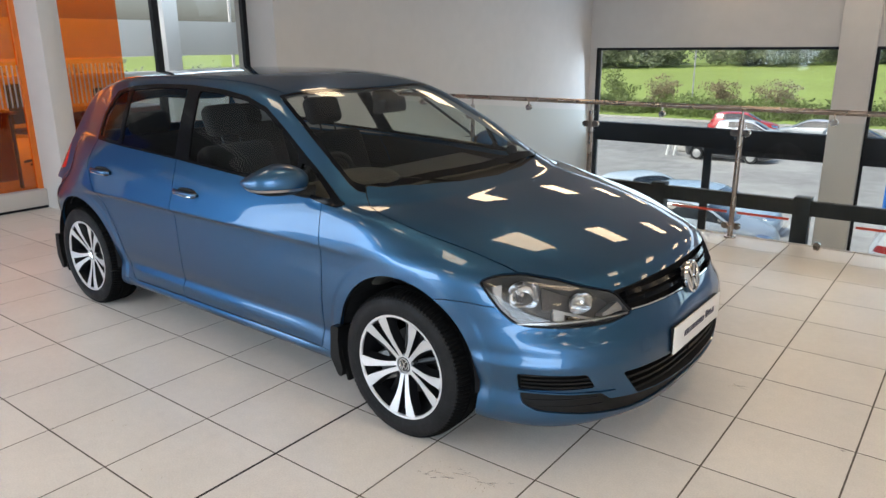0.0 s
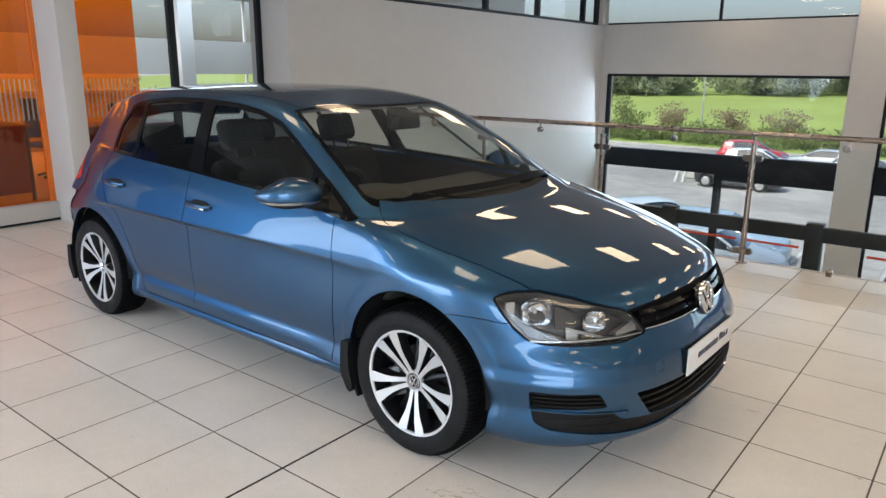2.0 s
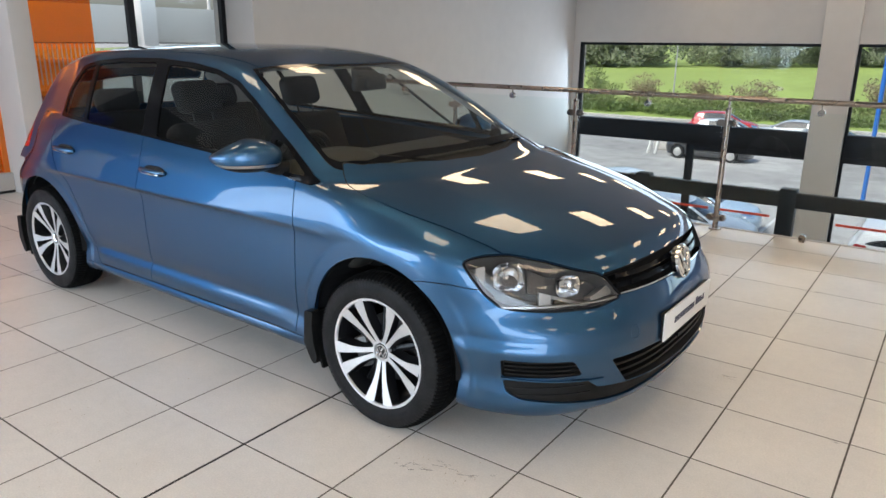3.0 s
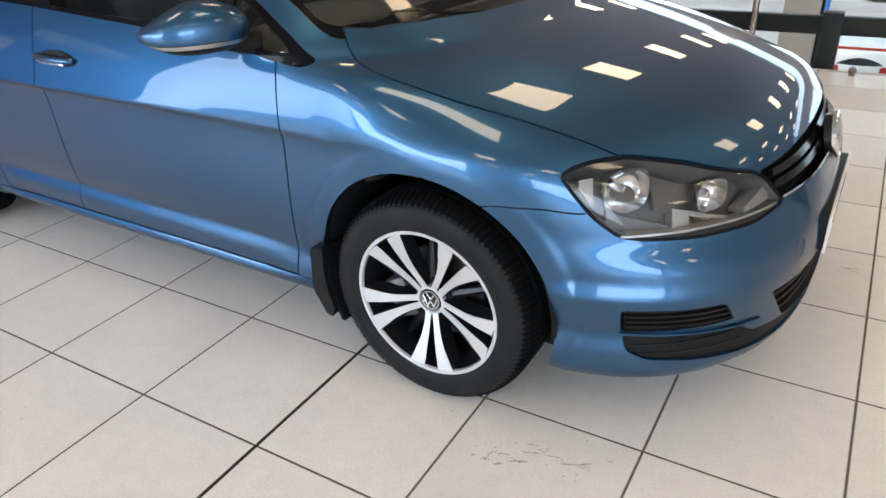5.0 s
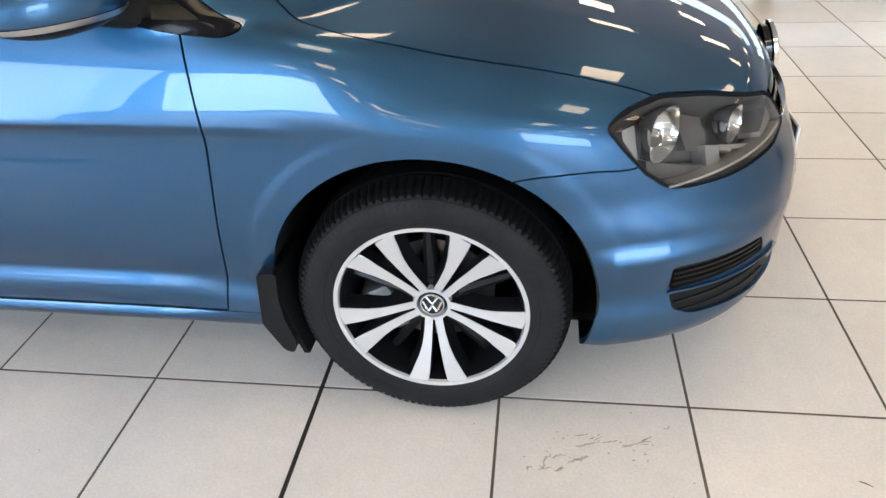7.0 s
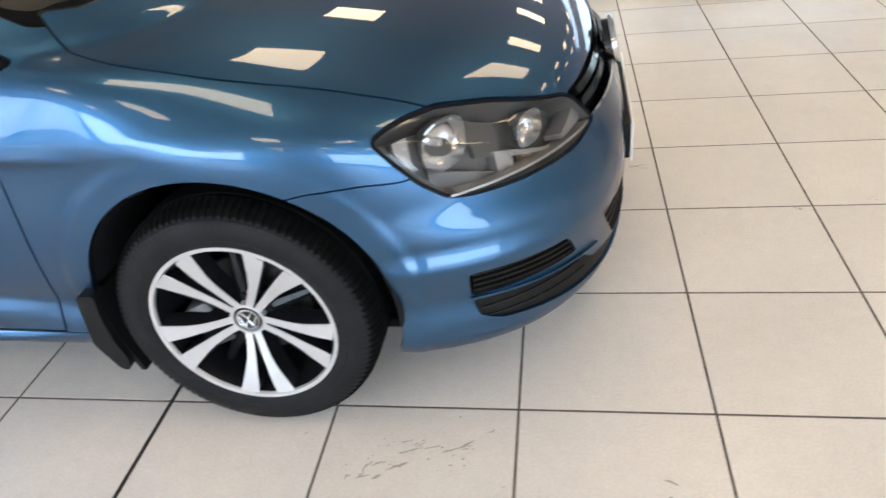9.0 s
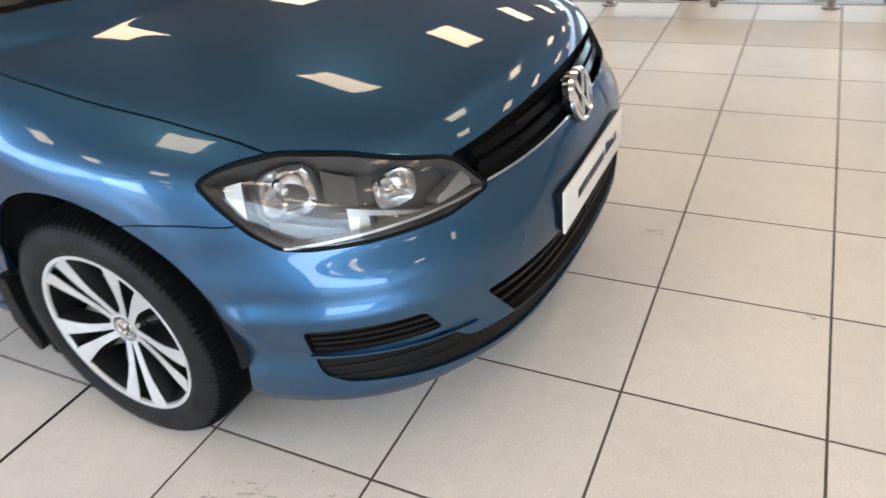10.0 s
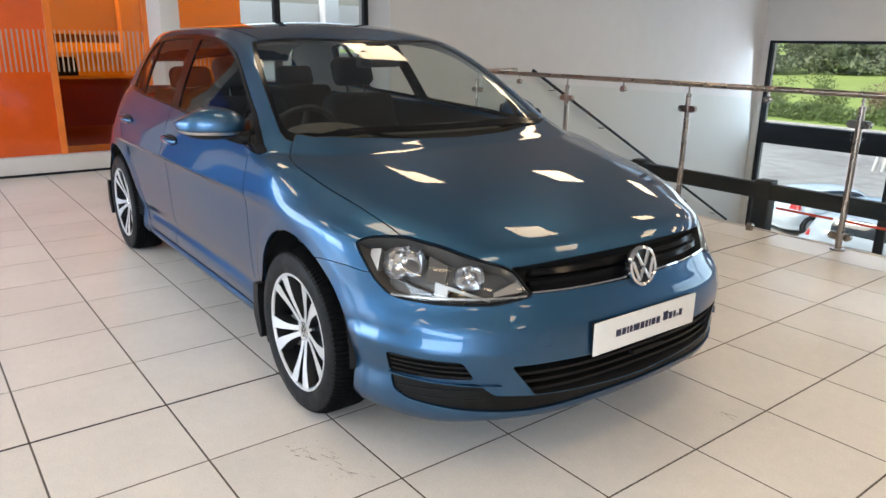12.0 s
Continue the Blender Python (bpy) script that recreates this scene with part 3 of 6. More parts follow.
# ---- ceiling light panels ----
PANEL_AT = [(-4.64 + 2.17 * i, -8.05 + 2.40 * j) for i in range(1, 6) for j in range(9)]
led = tagged(empty("ceiling_light", G @ Matrix.Translation((PANEL_AT[0][0], PANEL_AT[0][1], CEIL_Z))), "square warm white recessed ceiling light panel", "ceiling light", "ceiling panels")
new_box("diffuser", -0.28, 0.28, -0.28, 0.28, -0.02, -0.012, M_PANEL, led, "glowing warm diffuser")
lf = bmesh.new()
for x0, x1, y0, y1 in ((-0.3, 0.3, -0.3, -0.28), (-0.3, 0.3, 0.28, 0.3), (-0.3, -0.28, -0.28, 0.28), (0.28, 0.3, -0.28, 0.28)):
    box(lf, x0, x1, y0, y1, -0.024, 0.0)
part("frame", lf, M_WALL, led, "white trim frame")
for x, y in PANEL_AT[1:]:
    copy_thing(led, G @ Matrix.Translation((x, y, CEIL_Z)))
# ---- the car's body as a smooth shape: x forward from the front axle, a = distance from the centre plane, z up ----
def curve(xs, ys, soft=0.0):
    """A smooth curve through given stations; soft rounds its bends over that length, so that reflections run evenly."""
    xs, ys = np.array(xs, float), np.array(ys, float)
    h, d = np.diff(xs), np.diff(ys) / np.diff(xs)
    m = np.zeros_like(ys)
    m[0], m[-1] = d[0], d[-1]
    for i in range(1, len(xs) - 1):
        if d[i - 1] * d[i] > 0:
            w1, w2 = 2 * h[i] + h[i - 1], h[i] + 2 * h[i - 1]
            m[i] = (w1 + w2) / (w1 / d[i - 1] + w2 / d[i])
    pad = 4 * soft
    g = np.linspace(xs[0] - pad, xs[-1] + pad, 1500)
    x = np.clip(g, xs[0], xs[-1])
    i = np.clip(np.searchsorted(xs, x) - 1, 0, len(xs) - 2)
    t = (x - xs[i]) / h[i]
    v = (1 + 2 * t) * (1 - t) ** 2 * ys[i] + t * (1 - t) ** 2 * h[i] * m[i] + t * t * (3 - 2 * t) * ys[i + 1] + t * t * (t - 1) * h[i] * m[i + 1]
    v = v + np.where(g < xs[0], (g - xs[0]) * m[0], np.where(g > xs[-1], (g - xs[-1]) * m[-1], 0))
    gap = g[1] - g[0]
    if soft:
        n = int(3.5 * soft / gap)
        k = np.exp(-0.5 * (np.arange(-n, n + 1) * gap / soft) ** 2)
        v = np.convolve(np.pad(v, n, mode="reflect", reflect_type="odd"), k / k.sum(), mode="valid")
    slope = np.gradient(v, gap)

    def at(x):
        u = (np.clip(x, xs[0], xs[-1]) - g[0]) / gap
        i = np.clip(u.astype(int) if isinstance(u, np.ndarray) else int(u), 0, len(g) - 2)
        t = u - i
        return (1 + 2 * t) * (1 - t) ** 2 * v[i] + t * (1 - t) ** 2 * gap * slope[i] + t * t * (3 - 2 * t) * v[i + 1] + t * t * (t - 1) * gap * slope[i + 1]
    return at


def smax(a, b, k):
    k = k * 1.25
    h = np.maximum(k - np.abs(a - b), 0) / k
    return np.maximum(a, b) + h * h * h * k / 6.0


def smin(a, b, k):
    return -smax(-a, -b, k)


def step(a, b, x):
    t = np.clip((x - a) / (b - a), 0, 1)
    return t * t * t * (t * (6 * t - 15) + 10)


# how far the flank stands in from its widest, by height
tuck = curve([0.10, 0.16, 0.20, 0.235, 0.27, 0.33, 0.40, 0.50, 0.60, 0.68, 0.73, 0.756, 0.776, 0.80, 0.85, 0.92, 1.00, 1.10],
             [0.16, 0.10, 0.066, 0.054, 0.054, 0.060, 0.046, 0.032, 0.023, 0.017, 0.011, 0.0062, 0.0056, 0.0095, 0.021, 0.047, 0.090, 0.16], 0.007)
# the sill's ledge and the flare along the doors' lower edge
ledge = curve([0.17, 0.20, 0.212, 0.230, 0.244, 0.258, 0.295, 0.312, 0.352, 0.42], [0.0, 0.006, 0.010, 0.007, -0.003, -0.002, 0.006, 0.008, -0.003, 0.0], 0.004)
# where the nose and the tail end, by height
nose = curve([0.12, 0.17, 0.22, 0.27, 0.34, 0.42, 0.50, 0.57, 0.62, 0.67, 0.72, 0.78], [0.81, 0.856, 0.880, 0.888, 0.889, 0.892, 0.886, 0.866, 0.846, 0.818, 0.784, 0.74], 0.025)
hood_mid = curve([-0.6, -0.25, -0.1, 0.1, 0.3, 0.5, 0.65, 0.75, 0.80, 0.86], [0.985, 0.962, 0.945, 0.915, 0.878, 0.830, 0.785, 0.748, 0.722, 0.66], 0.045)
hood_fall = curve([-0.5, -0.3, 0.0, 0.35, 0.6, 0.8], [0.030, 0.030, 0.045, 0.066, 0.09, 0.10], 0.10)
roof_mid = curve([-3.3, -3.05, -2.8, -2.3, -1.8, -1.35, -1.0, -0.7], [1.32, 1.368, 1.404, 1.438, 1.448, 1.443, 1.418, 1.37], 0.10)
ARCH_R, ARCH_Z, REAR_X = 0.368, 0.325, -2.637


def lower_body(x, a, z):
    wide = 0.868 + 0.020 * np.exp(-((x - 0.05) / 0.42) ** 2) + 0.016 * np.exp(-((x - REAR_X) / 0.42) ** 2)
    b = wide - tuck(z) + ledge(z) * step(-0.40, -0.75, x) * step(-2.22, -2.05, x)
    for cx in (0.0, REAR_X):   # raised lips round the wheel openings
        r = np.hypot(x - cx, z - ARCH_Z)
        b = b + (0.0045 * step(0.445, 0.410, r) * step(0.80, 0.66, z) * step(0.10, 0.2, z)) * (0.55 + 0.45 * step(0.2, 0.45, 0.9 - z))
    b = b - 0.035 * step(0.2, 0.75, x) * step(0.45, 0.72, z) + 0.02 * step(0.28, 0.45, x) * step(0.49, 0.425, z)
    b = b - 0.032 * step(0.70, 0.87, z) * step(-0.26, 0.12, x)
    n_f = 2.55 + 0.38 * step(0.60, 0.46, z)
    u = np.maximum(x - 0.10, 0) / (nose(z) - 0.10)
    n_r = 3.2 - 0.2 * step(0.55, 0.75, z)
    v = np.maximum(-2.55 - x, 0) / (0.84 + 0.03 * step(0.3, 0.5, z) - 0.36 * step(0.60, 0.90, z) - 0.05 * step(0.4, 0.2, z))
    b = b - 0.040 * step(-2.35, -3.0, x) * step(0.62, 0.9, z)
    w = a / b
    r = np.where(x > 0, (u ** n_f + w ** n_f + 1e-12) ** (1 / n_f), (v ** n_r + w ** n_r + 1e-12) ** (1 / n_r))
    side = (r - 1) * 0.86
    d = a - (0.505 - 0.06 * x)          # a soft fold along each side of the bonnet
    fold = 0.085 * 0.5 * (np.sqrt(d * d + 0.020 ** 2) + d)
    top = (z - (hood_mid(x) - (hood_fall(x) - 0.018) * (a / 0.72) ** 2.2 - fold)) * 0.93
    keep = step(-0.75, -0.3, x)
    top = keep * top + (1 - keep) * (z - 1.05)
    f = smax(side, top, 0.050 + 0.10 * step(-0.30, 0.12, x) * step(0.75, 0.5, x))
    under = 0.175 + 0.028 * step(0.55, 0.85, x) - z
    return smax(f, under, 0.03)


def screen_z(x, a):
    """The windscreen's height: steeper at its foot, flatter towards the roof."""
    u = -0.17 - x
    return 0.965 + 0.680 * u - 0.20 * u * np.abs(u) - 0.025 * (a / 0.65) ** 2 - 0.06 * (a / 0.67) ** 5


def cabin(x, a, z):
    wide = 0.797 - 0.40 * (z - 0.97) - 0.30 * np.maximum(z - 0.97, 0) ** 2 - 0.105 * step(-2.3, -3.0, x) - 0.02 * step(-1.2, -0.4, x)
    side = (a - wide) * 0.90
    top = z - (roof_mid(x) - (0.050 + 0.018 * step(-1.6, -1.0, x)) * (a / 0.60) ** 2.2)
    screen = (z - screen_z(x, a)) * 0.86
    rear = (-x - (2.98 + 0.52 * (1.35 - z) - 0.115 * (a / 0.6) ** 2)) * 0.85
    f = smax(smax(side, top, 0.07), screen, 0.055)
    return smax(smax(f, rear, 0.06), 0.75 - z, 0.02)


def car_body(x, a, z):
    return smin(lower_body(x, a, z), cabin(x, a, z), 0.025 + 0.075 * step(-0.68, -0.40, x) * step(0.90, 0.96, z))


def car_grid(nx=210, nf=200, front=90, back=40):
    """Rays from a line inside the car, fanned out at both ends, meet the body's skin: places in rows by columns."""
    phi = np.radians(np.linspace(-62, 90, nf))
    rows = []
    Z0, XF, XB = 0.60, 0.22, -2.90
    for th in np.radians(np.linspace(90, 0, back, endpoint=False)):
        rows.append((XB, -math.sin(th), math.cos(th)))
    rows += [(x, 0.0, 1.0) for x in np.linspace(XB, XF, nx)]
    for th in np.radians(np.linspace(0, 90, front + 1)[1:]):
        rows.append((XF, math.sin(th), math.cos(th)))
    R = np.array(rows)
    ox, dx, dy = R[:, :1] + 0 * phi, R[:, 1:2] * np.cos(phi), R[:, 2:] * np.cos(phi)
    dz = np.sin(phi)[None] + 0 * ox
    lo, hi = np.full(ox.shape, 0.02), np.full(ox.shape, 1.5)
    # march outwards to the first crossing, then halve
    s = np.linspace(0.05, 1.5, 60)
    found = np.zeros(ox.shape, bool)
    for s0, s1 in zip(s, s[1:]):
        out = car_body(ox + s1 * dx, s1 * dy, Z0 + s1 * dz) > 0
        new_hit = out & ~found
        lo[new_hit], hi[new_hit] = s0, s1
        found |= out
    for _ in range(26):
        mid = (lo + hi) / 2
        out = car_body(ox + mid * dx, mid * dy, Z0 + mid * dz) > 0
        hi, lo = np.where(out, mid, hi), np.where(out, lo, mid)
    return np.stack([ox + lo * dx, lo * dy, Z0 + lo * dz], -1)


def body_normal(p):
    """Outward normals of the skin at places with y >= 0."""
    e = 1e-4
    x, y, z = p[:, 0], p[:, 1], p[:, 2]
    g = np.stack([car_body(x + e, y, z) - car_body(x - e, y, z), car_body(x, np.abs(y + e), z) - car_body(x, np.abs(y - e), z), car_body(x, y, z + e) - car_body(x, y, z - e)], -1)
    return g / np.maximum(np.linalg.norm(g, axis=1, keepdims=True), 1e-9)
# ---- cutting the skin into panels ----
def sd(u, v, poly):
    """Signed distance of points to a closed outline: inside is negative."""
    best, inside = np.full(u.shape, 1e9), np.zeros(u.shape, bool)
    n = len(poly)
    for i in range(n):
        (x0, y0), (x1, y1) = poly[i], poly[(i + 1) % n]
        dx, dy = x1 - x0, y1 - y0
        t = np.clip(((u - x0) * dx + (v - y0) * dy) / (dx * dx + dy * dy + 1e-12), 0, 1)
        best = np.minimum(best, np.hypot(u - x0 - t * dx, v - y0 - t * dy))
        cross = ((y0 > v) != (y1 > v)) & (u < dx * (v - y0) / (dy if abs(dy) > 1e-12 else 1e-12) + x0)
        inside ^= cross
    return np.where(inside, -best, best)


def rounded(poly, r, n=5):
    """Rounds an outline's corners."""
    out = []
    for i, p in enumerate(poly):
        a, p, b = Vector(poly[i - 1]), Vector(p), Vector(poly[(i + 1) % len(poly)])
        d0, d1 = (a - p), (b - p)
        k = min(r, 0.45 * d0.length, 0.45 * d1.length)
        s, e = p + d0.normalized() * k, p + d1.normalized() * k
        for j in range(n + 1):
            t = j / n
            out.append(tuple((1 - t) ** 2 * s + 2 * t * (1 - t) * p + t * t * e))
    return out


PSI_M = 0.0128          # metres for each degree round the nose


def psi(x, a):
    return np.degrees(np.arctan2(a, x - 0.10)) * PSI_M


def ring(points):
    """An outline given as (degrees round the nose, height)."""
    return [(p * PSI_M, z) for p, z in points]


class Skin:
    """One half of the car's skin (y >= 0), as a growing list of places and faces."""

    def __init__(self, grid):
        n0, n1 = grid.shape[:2]
        self.v = grid.reshape(-1, 3)
        idx = np.arange(n0 * n1).reshape(n0, n1)
        self.faces = [tuple(q) for q in np.stack([idx[:-1, :-1], idx[1:, :-1], idx[1:, 1:], idx[:-1, 1:]], -1).reshape(-1, 4).tolist()]

    def cut(self, faces, g):
        """Splits faces where g changes sign: those with g < 0, and the rest."""
        val = g(self.v[:, 0], self.v[:, 1], self.v[:, 2])
        val = np.where(np.abs(val) < 1e-7, 1e-7, val).tolist()
        inside, outside, made, extra = [], [], {}, []
        base = len(self.v)
        for face in faces:
            s = [val[i] < 0 for i in face]
            if all(s):
                inside.append(face)
            elif not any(s):
                outside.append(face)
            else:
                a, b = [], []
                n = len(face)
                for k in range(n):
                    i, j = face[k], face[(k + 1) % n]
                    (a if s[k] else b).append(i)
                    if s[k] != s[(k + 1) % n]:
                        key = (i, j) if i < j else (j, i)
                        if key not in made:
                            t = val[key[0]] / (val[key[0]] - val[key[1]])
                            made[key] = base + len(extra)
                            extra.append(self.v[key[0]] * (1 - t) + self.v[key[1]] * t)
                        a.append(made[key])
                        b.append(made[key])
                if len(a) > 2:
                    inside.append(tuple(a))
                if len(b) > 2:
                    outside.append(tuple(b))
        if extra:
            self.v = np.concatenate([self.v, np.array(extra)])
        return inside, outside

    def panel(self, faces, g, gap=0.0022):
        """Cuts a panel out, with an open joint round it: panel, joint, rest."""
        a, rest = self.cut(faces, lambda x, y, z: g(x, y, z) + gap)
        joint, rest = self.cut(rest, lambda x, y, z: g(x, y, z) - gap)
        return a, joint, rest


def skin_mesh(name, skin, faces, material, parent, sides=(1,), label="", off=0.0, flange=0.014, flip=False):
    """A panel from faces of the skin: on the left (1), on the right (-1), or joined over the centre line."""
    used = sorted({i for f in faces for i in f})
    at = {i: k for k, i in enumerate(used)}
    p0 = skin.v[used]
    n0 = body_normal(p0)
    verts, norms, polys = [], [], []
    for s in sides:
        m = np.array([1, s, 1])
        base = sum(len(v) for v in verts)
        pv, nv = (p0 + n0 * off) * m, n0 * m
        verts.append(pv)
        norms.append(-nv if flip else nv)
        fs = [tuple(base + at[i] for i in f) for f in faces]
        turned = (s > 0) != flip
        polys += [f[::-1] for f in fs] if turned else fs
        if flange:
            edges = {}
            for f in faces:
                for k in range(len(f)):
                    i, j = f[k], f[(k + 1) % len(f)]
                    edges.setdefault((min(i, j), max(i, j)), []).append((i, j))
            rim = [e[0] for e in edges.values() if len(e) == 1 and not (skin.v[e[0][0]][1] < 1e-4 and skin.v[e[0][1]][1] < 1e-4)]
            start = base + len(pv)
            rows = []
            for i, j in rim:
                q = start + len(rows)
                a, b = at[i], at[j]
                rows += [pv[a], pv[b], pv[b] - nv[b] * flange, pv[a] - nv[a] * flange]
                quad = (q, q + 1, q + 2, q + 3)
                polys.append(quad if turned else quad[::-1])
            if rows:
                verts.append(np.array(rows))
                norms.append(np.zeros((len(rows), 3)))
    v, nn = np.concatenate(verts), np.concatenate(norms)
    me = bpy.data.meshes.new(name)
    me.from_pydata(v.tolist(), [], polys)
    me.update()
    me.shade_smooth()
    me.normals_split_custom_set_from_vertices(nn.tolist())
    return place(new(name, me), parent, label, material)


def skin_at(deg, z, off=0.0):
    """A place on the nose at an angle round it (0: straight ahead) and a height, with its outward way in plan."""
    d = np.radians(np.asarray(deg, float))
    z = np.asarray(z, float) + 0 * d
    lo, hi = np.full(d.shape, 0.1), np.full(d.shape, 1.2)
    for _ in range(40):
        mid = (lo + hi) / 2
        out = car_body(0.10 + mid * np.cos(d), np.abs(mid * np.sin(d)), z) > 0
        hi, lo = np.where(out, mid, hi), np.where(out, lo, mid)
    p = np.stack([0.10 + lo * np.cos(d), lo * np.sin(d), z], -1)
    q = p * np.array([1, 0, 1]) + np.abs(p) * np.array([0, 1, 0])
    n = body_normal(q) * np.stack([np.ones_like(d), np.where(d < 0, -1, 1), np.ones_like(d)], -1)
    return p + n * off, n


def nose_bar(bm, deg0, deg1, z0, z1, off_in, off_out, n=24, z_end=None):
    """A bar that follows the nose between two angles; heights may run from (z0, z1) to z_end."""
    d = np.linspace(deg0, deg1, n)
    t = np.linspace(0, 1, n)
    za = z0 + t * ((z_end[0] if z_end else z0) - z0)
    zb = z1 + t * ((z_end[1] if z_end else z1) - z1)
    rings = [skin_at(d, za, off_in)[0], skin_at(d, za, off_out)[0], skin_at(d, zb, off_out)[0], skin_at(d, zb, off_in)[0]]
    vs = [[bm.verts.new(tuple(r[i])) for r in rings] for i in range(n)]
    for a, b in zip(vs, vs[1:]):
        for k in range(4):
            bm.faces.new((a[k], a[(k + 1) % 4], b[(k + 1) % 4], b[k]))
    bm.faces.new(vs[0])
    bm.faces.new(vs[-1][::-1])
    return bm
# ---- the blue hatchback ----
M_PAINT = mat("blue_metallic_paint", (0.031, 0.105, 0.215), rough=0.40, metal=0.95, coat=1.0, coat_rough=0.015, noise_scale=400, noise_amt=0.06)
M_PAINT.node_tree.nodes["Principled BSDF"].inputs["Specular Tint"].default_value = (0.52, 0.38, 0.32, 1)
M_PAINT.node_tree.nodes["Principled BSDF"].inputs["Coat IOR"].default_value = 1.45
M_TRIM = mat("black_trim_plastic", (0.010, 0.0098, 0.0096), rough=0.5, spec=0.16, noise_scale=20, noise_amt=0.15, bump_scale=500, bump=0.15)
M_GLOSS = mat("gloss_black_trim", (0.008, 0.008, 0.009), rough=0.12, coat=0.5, noise_scale=10, noise_amt=0.1)
M_PILLAR = mat("gloss_black_surround", (0.006, 0.006, 0.007), rough=0.12, spec=0.14, noise_scale=12, noise_amt=0.1)
M_SEAL = mat("joint_rubber", (0.006, 0.006, 0.007), rough=0.8, noise_scale=20, noise_amt=0.2)
M_CHROME = mat("chrome", (0.82, 0.82, 0.83), rough=0.07, metal=1.0, noise_scale=30, noise_amt=0.03)
M_SATIN = mat("satin_silver", (0.55, 0.55, 0.56), rough=0.32, metal=1.0, noise_scale=25, noise_amt=0.04)
M_MACHINED = mat("machined_alloy", (0.66, 0.66, 0.67), rough=0.38, metal=0.7, noise_scale=60, noise_amt=0.02)
M_RIMBLACK = mat("rim_black", (0.006, 0.006, 0.007), rough=0.3, spec=0.3, noise_scale=20, noise_amt=0.1)
M_TYRE = mat("tyre_rubber", (0.010, 0.010, 0.011), spec=0.22, rough=0.6, noise_scale=9, noise_amt=0.25, rough_amt=0.1, bump_scale=220, bump=0.25)
# darker copy of the tyre rubber: the wheel arch's shade put into the tread colour
M_TREAD_SHADED = mat("shaded_tread_rubber", (0.005, 0.005, 0.005), spec=0.08, rough=0.85, noise_scale=30, noise_amt=0.25)
M_CARGLASS = glass("car_glass", (0.86, 0.90, 0.88), gloss=0.05)
M_SIDEGLASS = glass("side_glass", (0.82, 0.86, 0.84), gloss=0.035, gain=0.6)
M_LENS = glass("lamp_lens", (0.95, 0.955, 0.95), gloss=0.035, gain=0.7)
M_REDLENS = mat("red_lens", (0.45, 0.01, 0.012), rough=0.12, coat=1.0, noise_scale=30, noise_amt=0.1)
M_INNER = mat("dark_interior", (0.014, 0.0135, 0.0135), rough=0.75, noise_scale=30, noise_amt=0.2, bump_scale=300, bump=0.2)
M_DASH = mat("grained_dash_plastic", (0.055, 0.050, 0.040), rough=0.65, noise_scale=20, noise_amt=0.15, bump_scale=350, bump=0.2)
M_CLOTH = mat("seat_cloth", (0.009, 0.009, 0.010), rough=0.9, noise_scale=60, noise_amt=0.25, bump_scale=400, bump=0.3)
M_LINER = mat("headlining", (0.42, 0.41, 0.39), rough=0.9, noise_scale=30, noise_amt=0.05)
M_PLATE = mat("white_plate", (0.82, 0.81, 0.78), rough=0.3, noise_scale=4, noise_amt=0.03)
M_INK = mat("dark_blue_print", (0.018, 0.018, 0.05), rough=0.5)
M_DISC = mat("brake_steel", (0.16, 0.155, 0.15), rough=0.4, metal=1.0, noise_scale=30, noise_amt=0.15)
M_LAMPTRIM = mat("lamp_trim_silver", (0.36, 0.345, 0.33), rough=0.34, metal=0.7, noise_scale=20, noise_amt=0.04)
M_LAMPBODY = mat("lamp_housing", (0.085, 0.078, 0.073), rough=0.32, noise_scale=20, noise_amt=0.1)
M_BOWL = mat("reflector_chrome", (0.62, 0.62, 0.63), rough=0.14, metal=1.0, noise_scale=40, noise_amt=0.05)
M_AMBER = mat("amber_reflector", (0.62, 0.47, 0.30), rough=0.12, metal=0.9, noise_scale=30, noise_amt=0.05)

car = tagged(empty("hatchback"), "blue metallic five-door hatchback parked on the tiled floor", "car")

LAMP = rounded(ring([(72.2, 0.732), (70.2, 0.746), (67.2, 0.753), (61.8, 0.754), (52.0, 0.731), (38.5, 0.687), (36.2, 0.670), (32.3, 0.603), (39.8, 0.582), (51.5, 0.578), (59.5, 0.582), (63.0, 0.591), (66.5, 0.630), (69.8, 0.686)]), 0.011)
INTAKE = rounded(ring([(36.6, 0.398), (24.6, 0.397), (17.6, 0.393), (0, 0.388), (-10, 0.388), (-10, 0.268), (0, 0.268), (15.5, 0.280), (31.4, 0.294)]), 0.008)
FOG_TOP = rounded(ring([(62.2, 0.411), (46.2, 0.412), (43.9, 0.356), (61.8, 0.343)]), 0.010)
LIP = rounded(ring([(61.6, 0.330), (43.4, 0.340), (39.8, 0.300), (31.4, 0.290), (15.5, 0.275), (0, 0.262), (-10, 0.262), (-10, 0.240), (0, 0.240), (15.5, 0.244), (32.9, 0.238), (48.2, 0.252), (57.5, 0.264), (60.8, 0.288)]), 0.008)
HOOD = [(-0.115, -0.1), (-0.115, 0.0), (-0.14, 0.25), (-0.20, 0.48), (-0.275, 0.625), (-0.335, 0.677), (-0.285, 0.722), (-0.235, 0.753), (-0.19, 0.768), (-0.142, 0.777), (-0.09, 0.775), (-0.034, 0.768), (0.06, 0.760), (0.15, 0.751),
        (0.237, 0.738), (0.335, 0.723), (0.40, 0.709), (0.478, 0.694), (0.56, 0.648), (0.61, 0.616), (0.68, 0.552), (0.752, 0.480), (0.775, 0.40), (0.792, 0.308), (0.807, 0.168), (0.812, 0.0), (0.812, -0.1)]
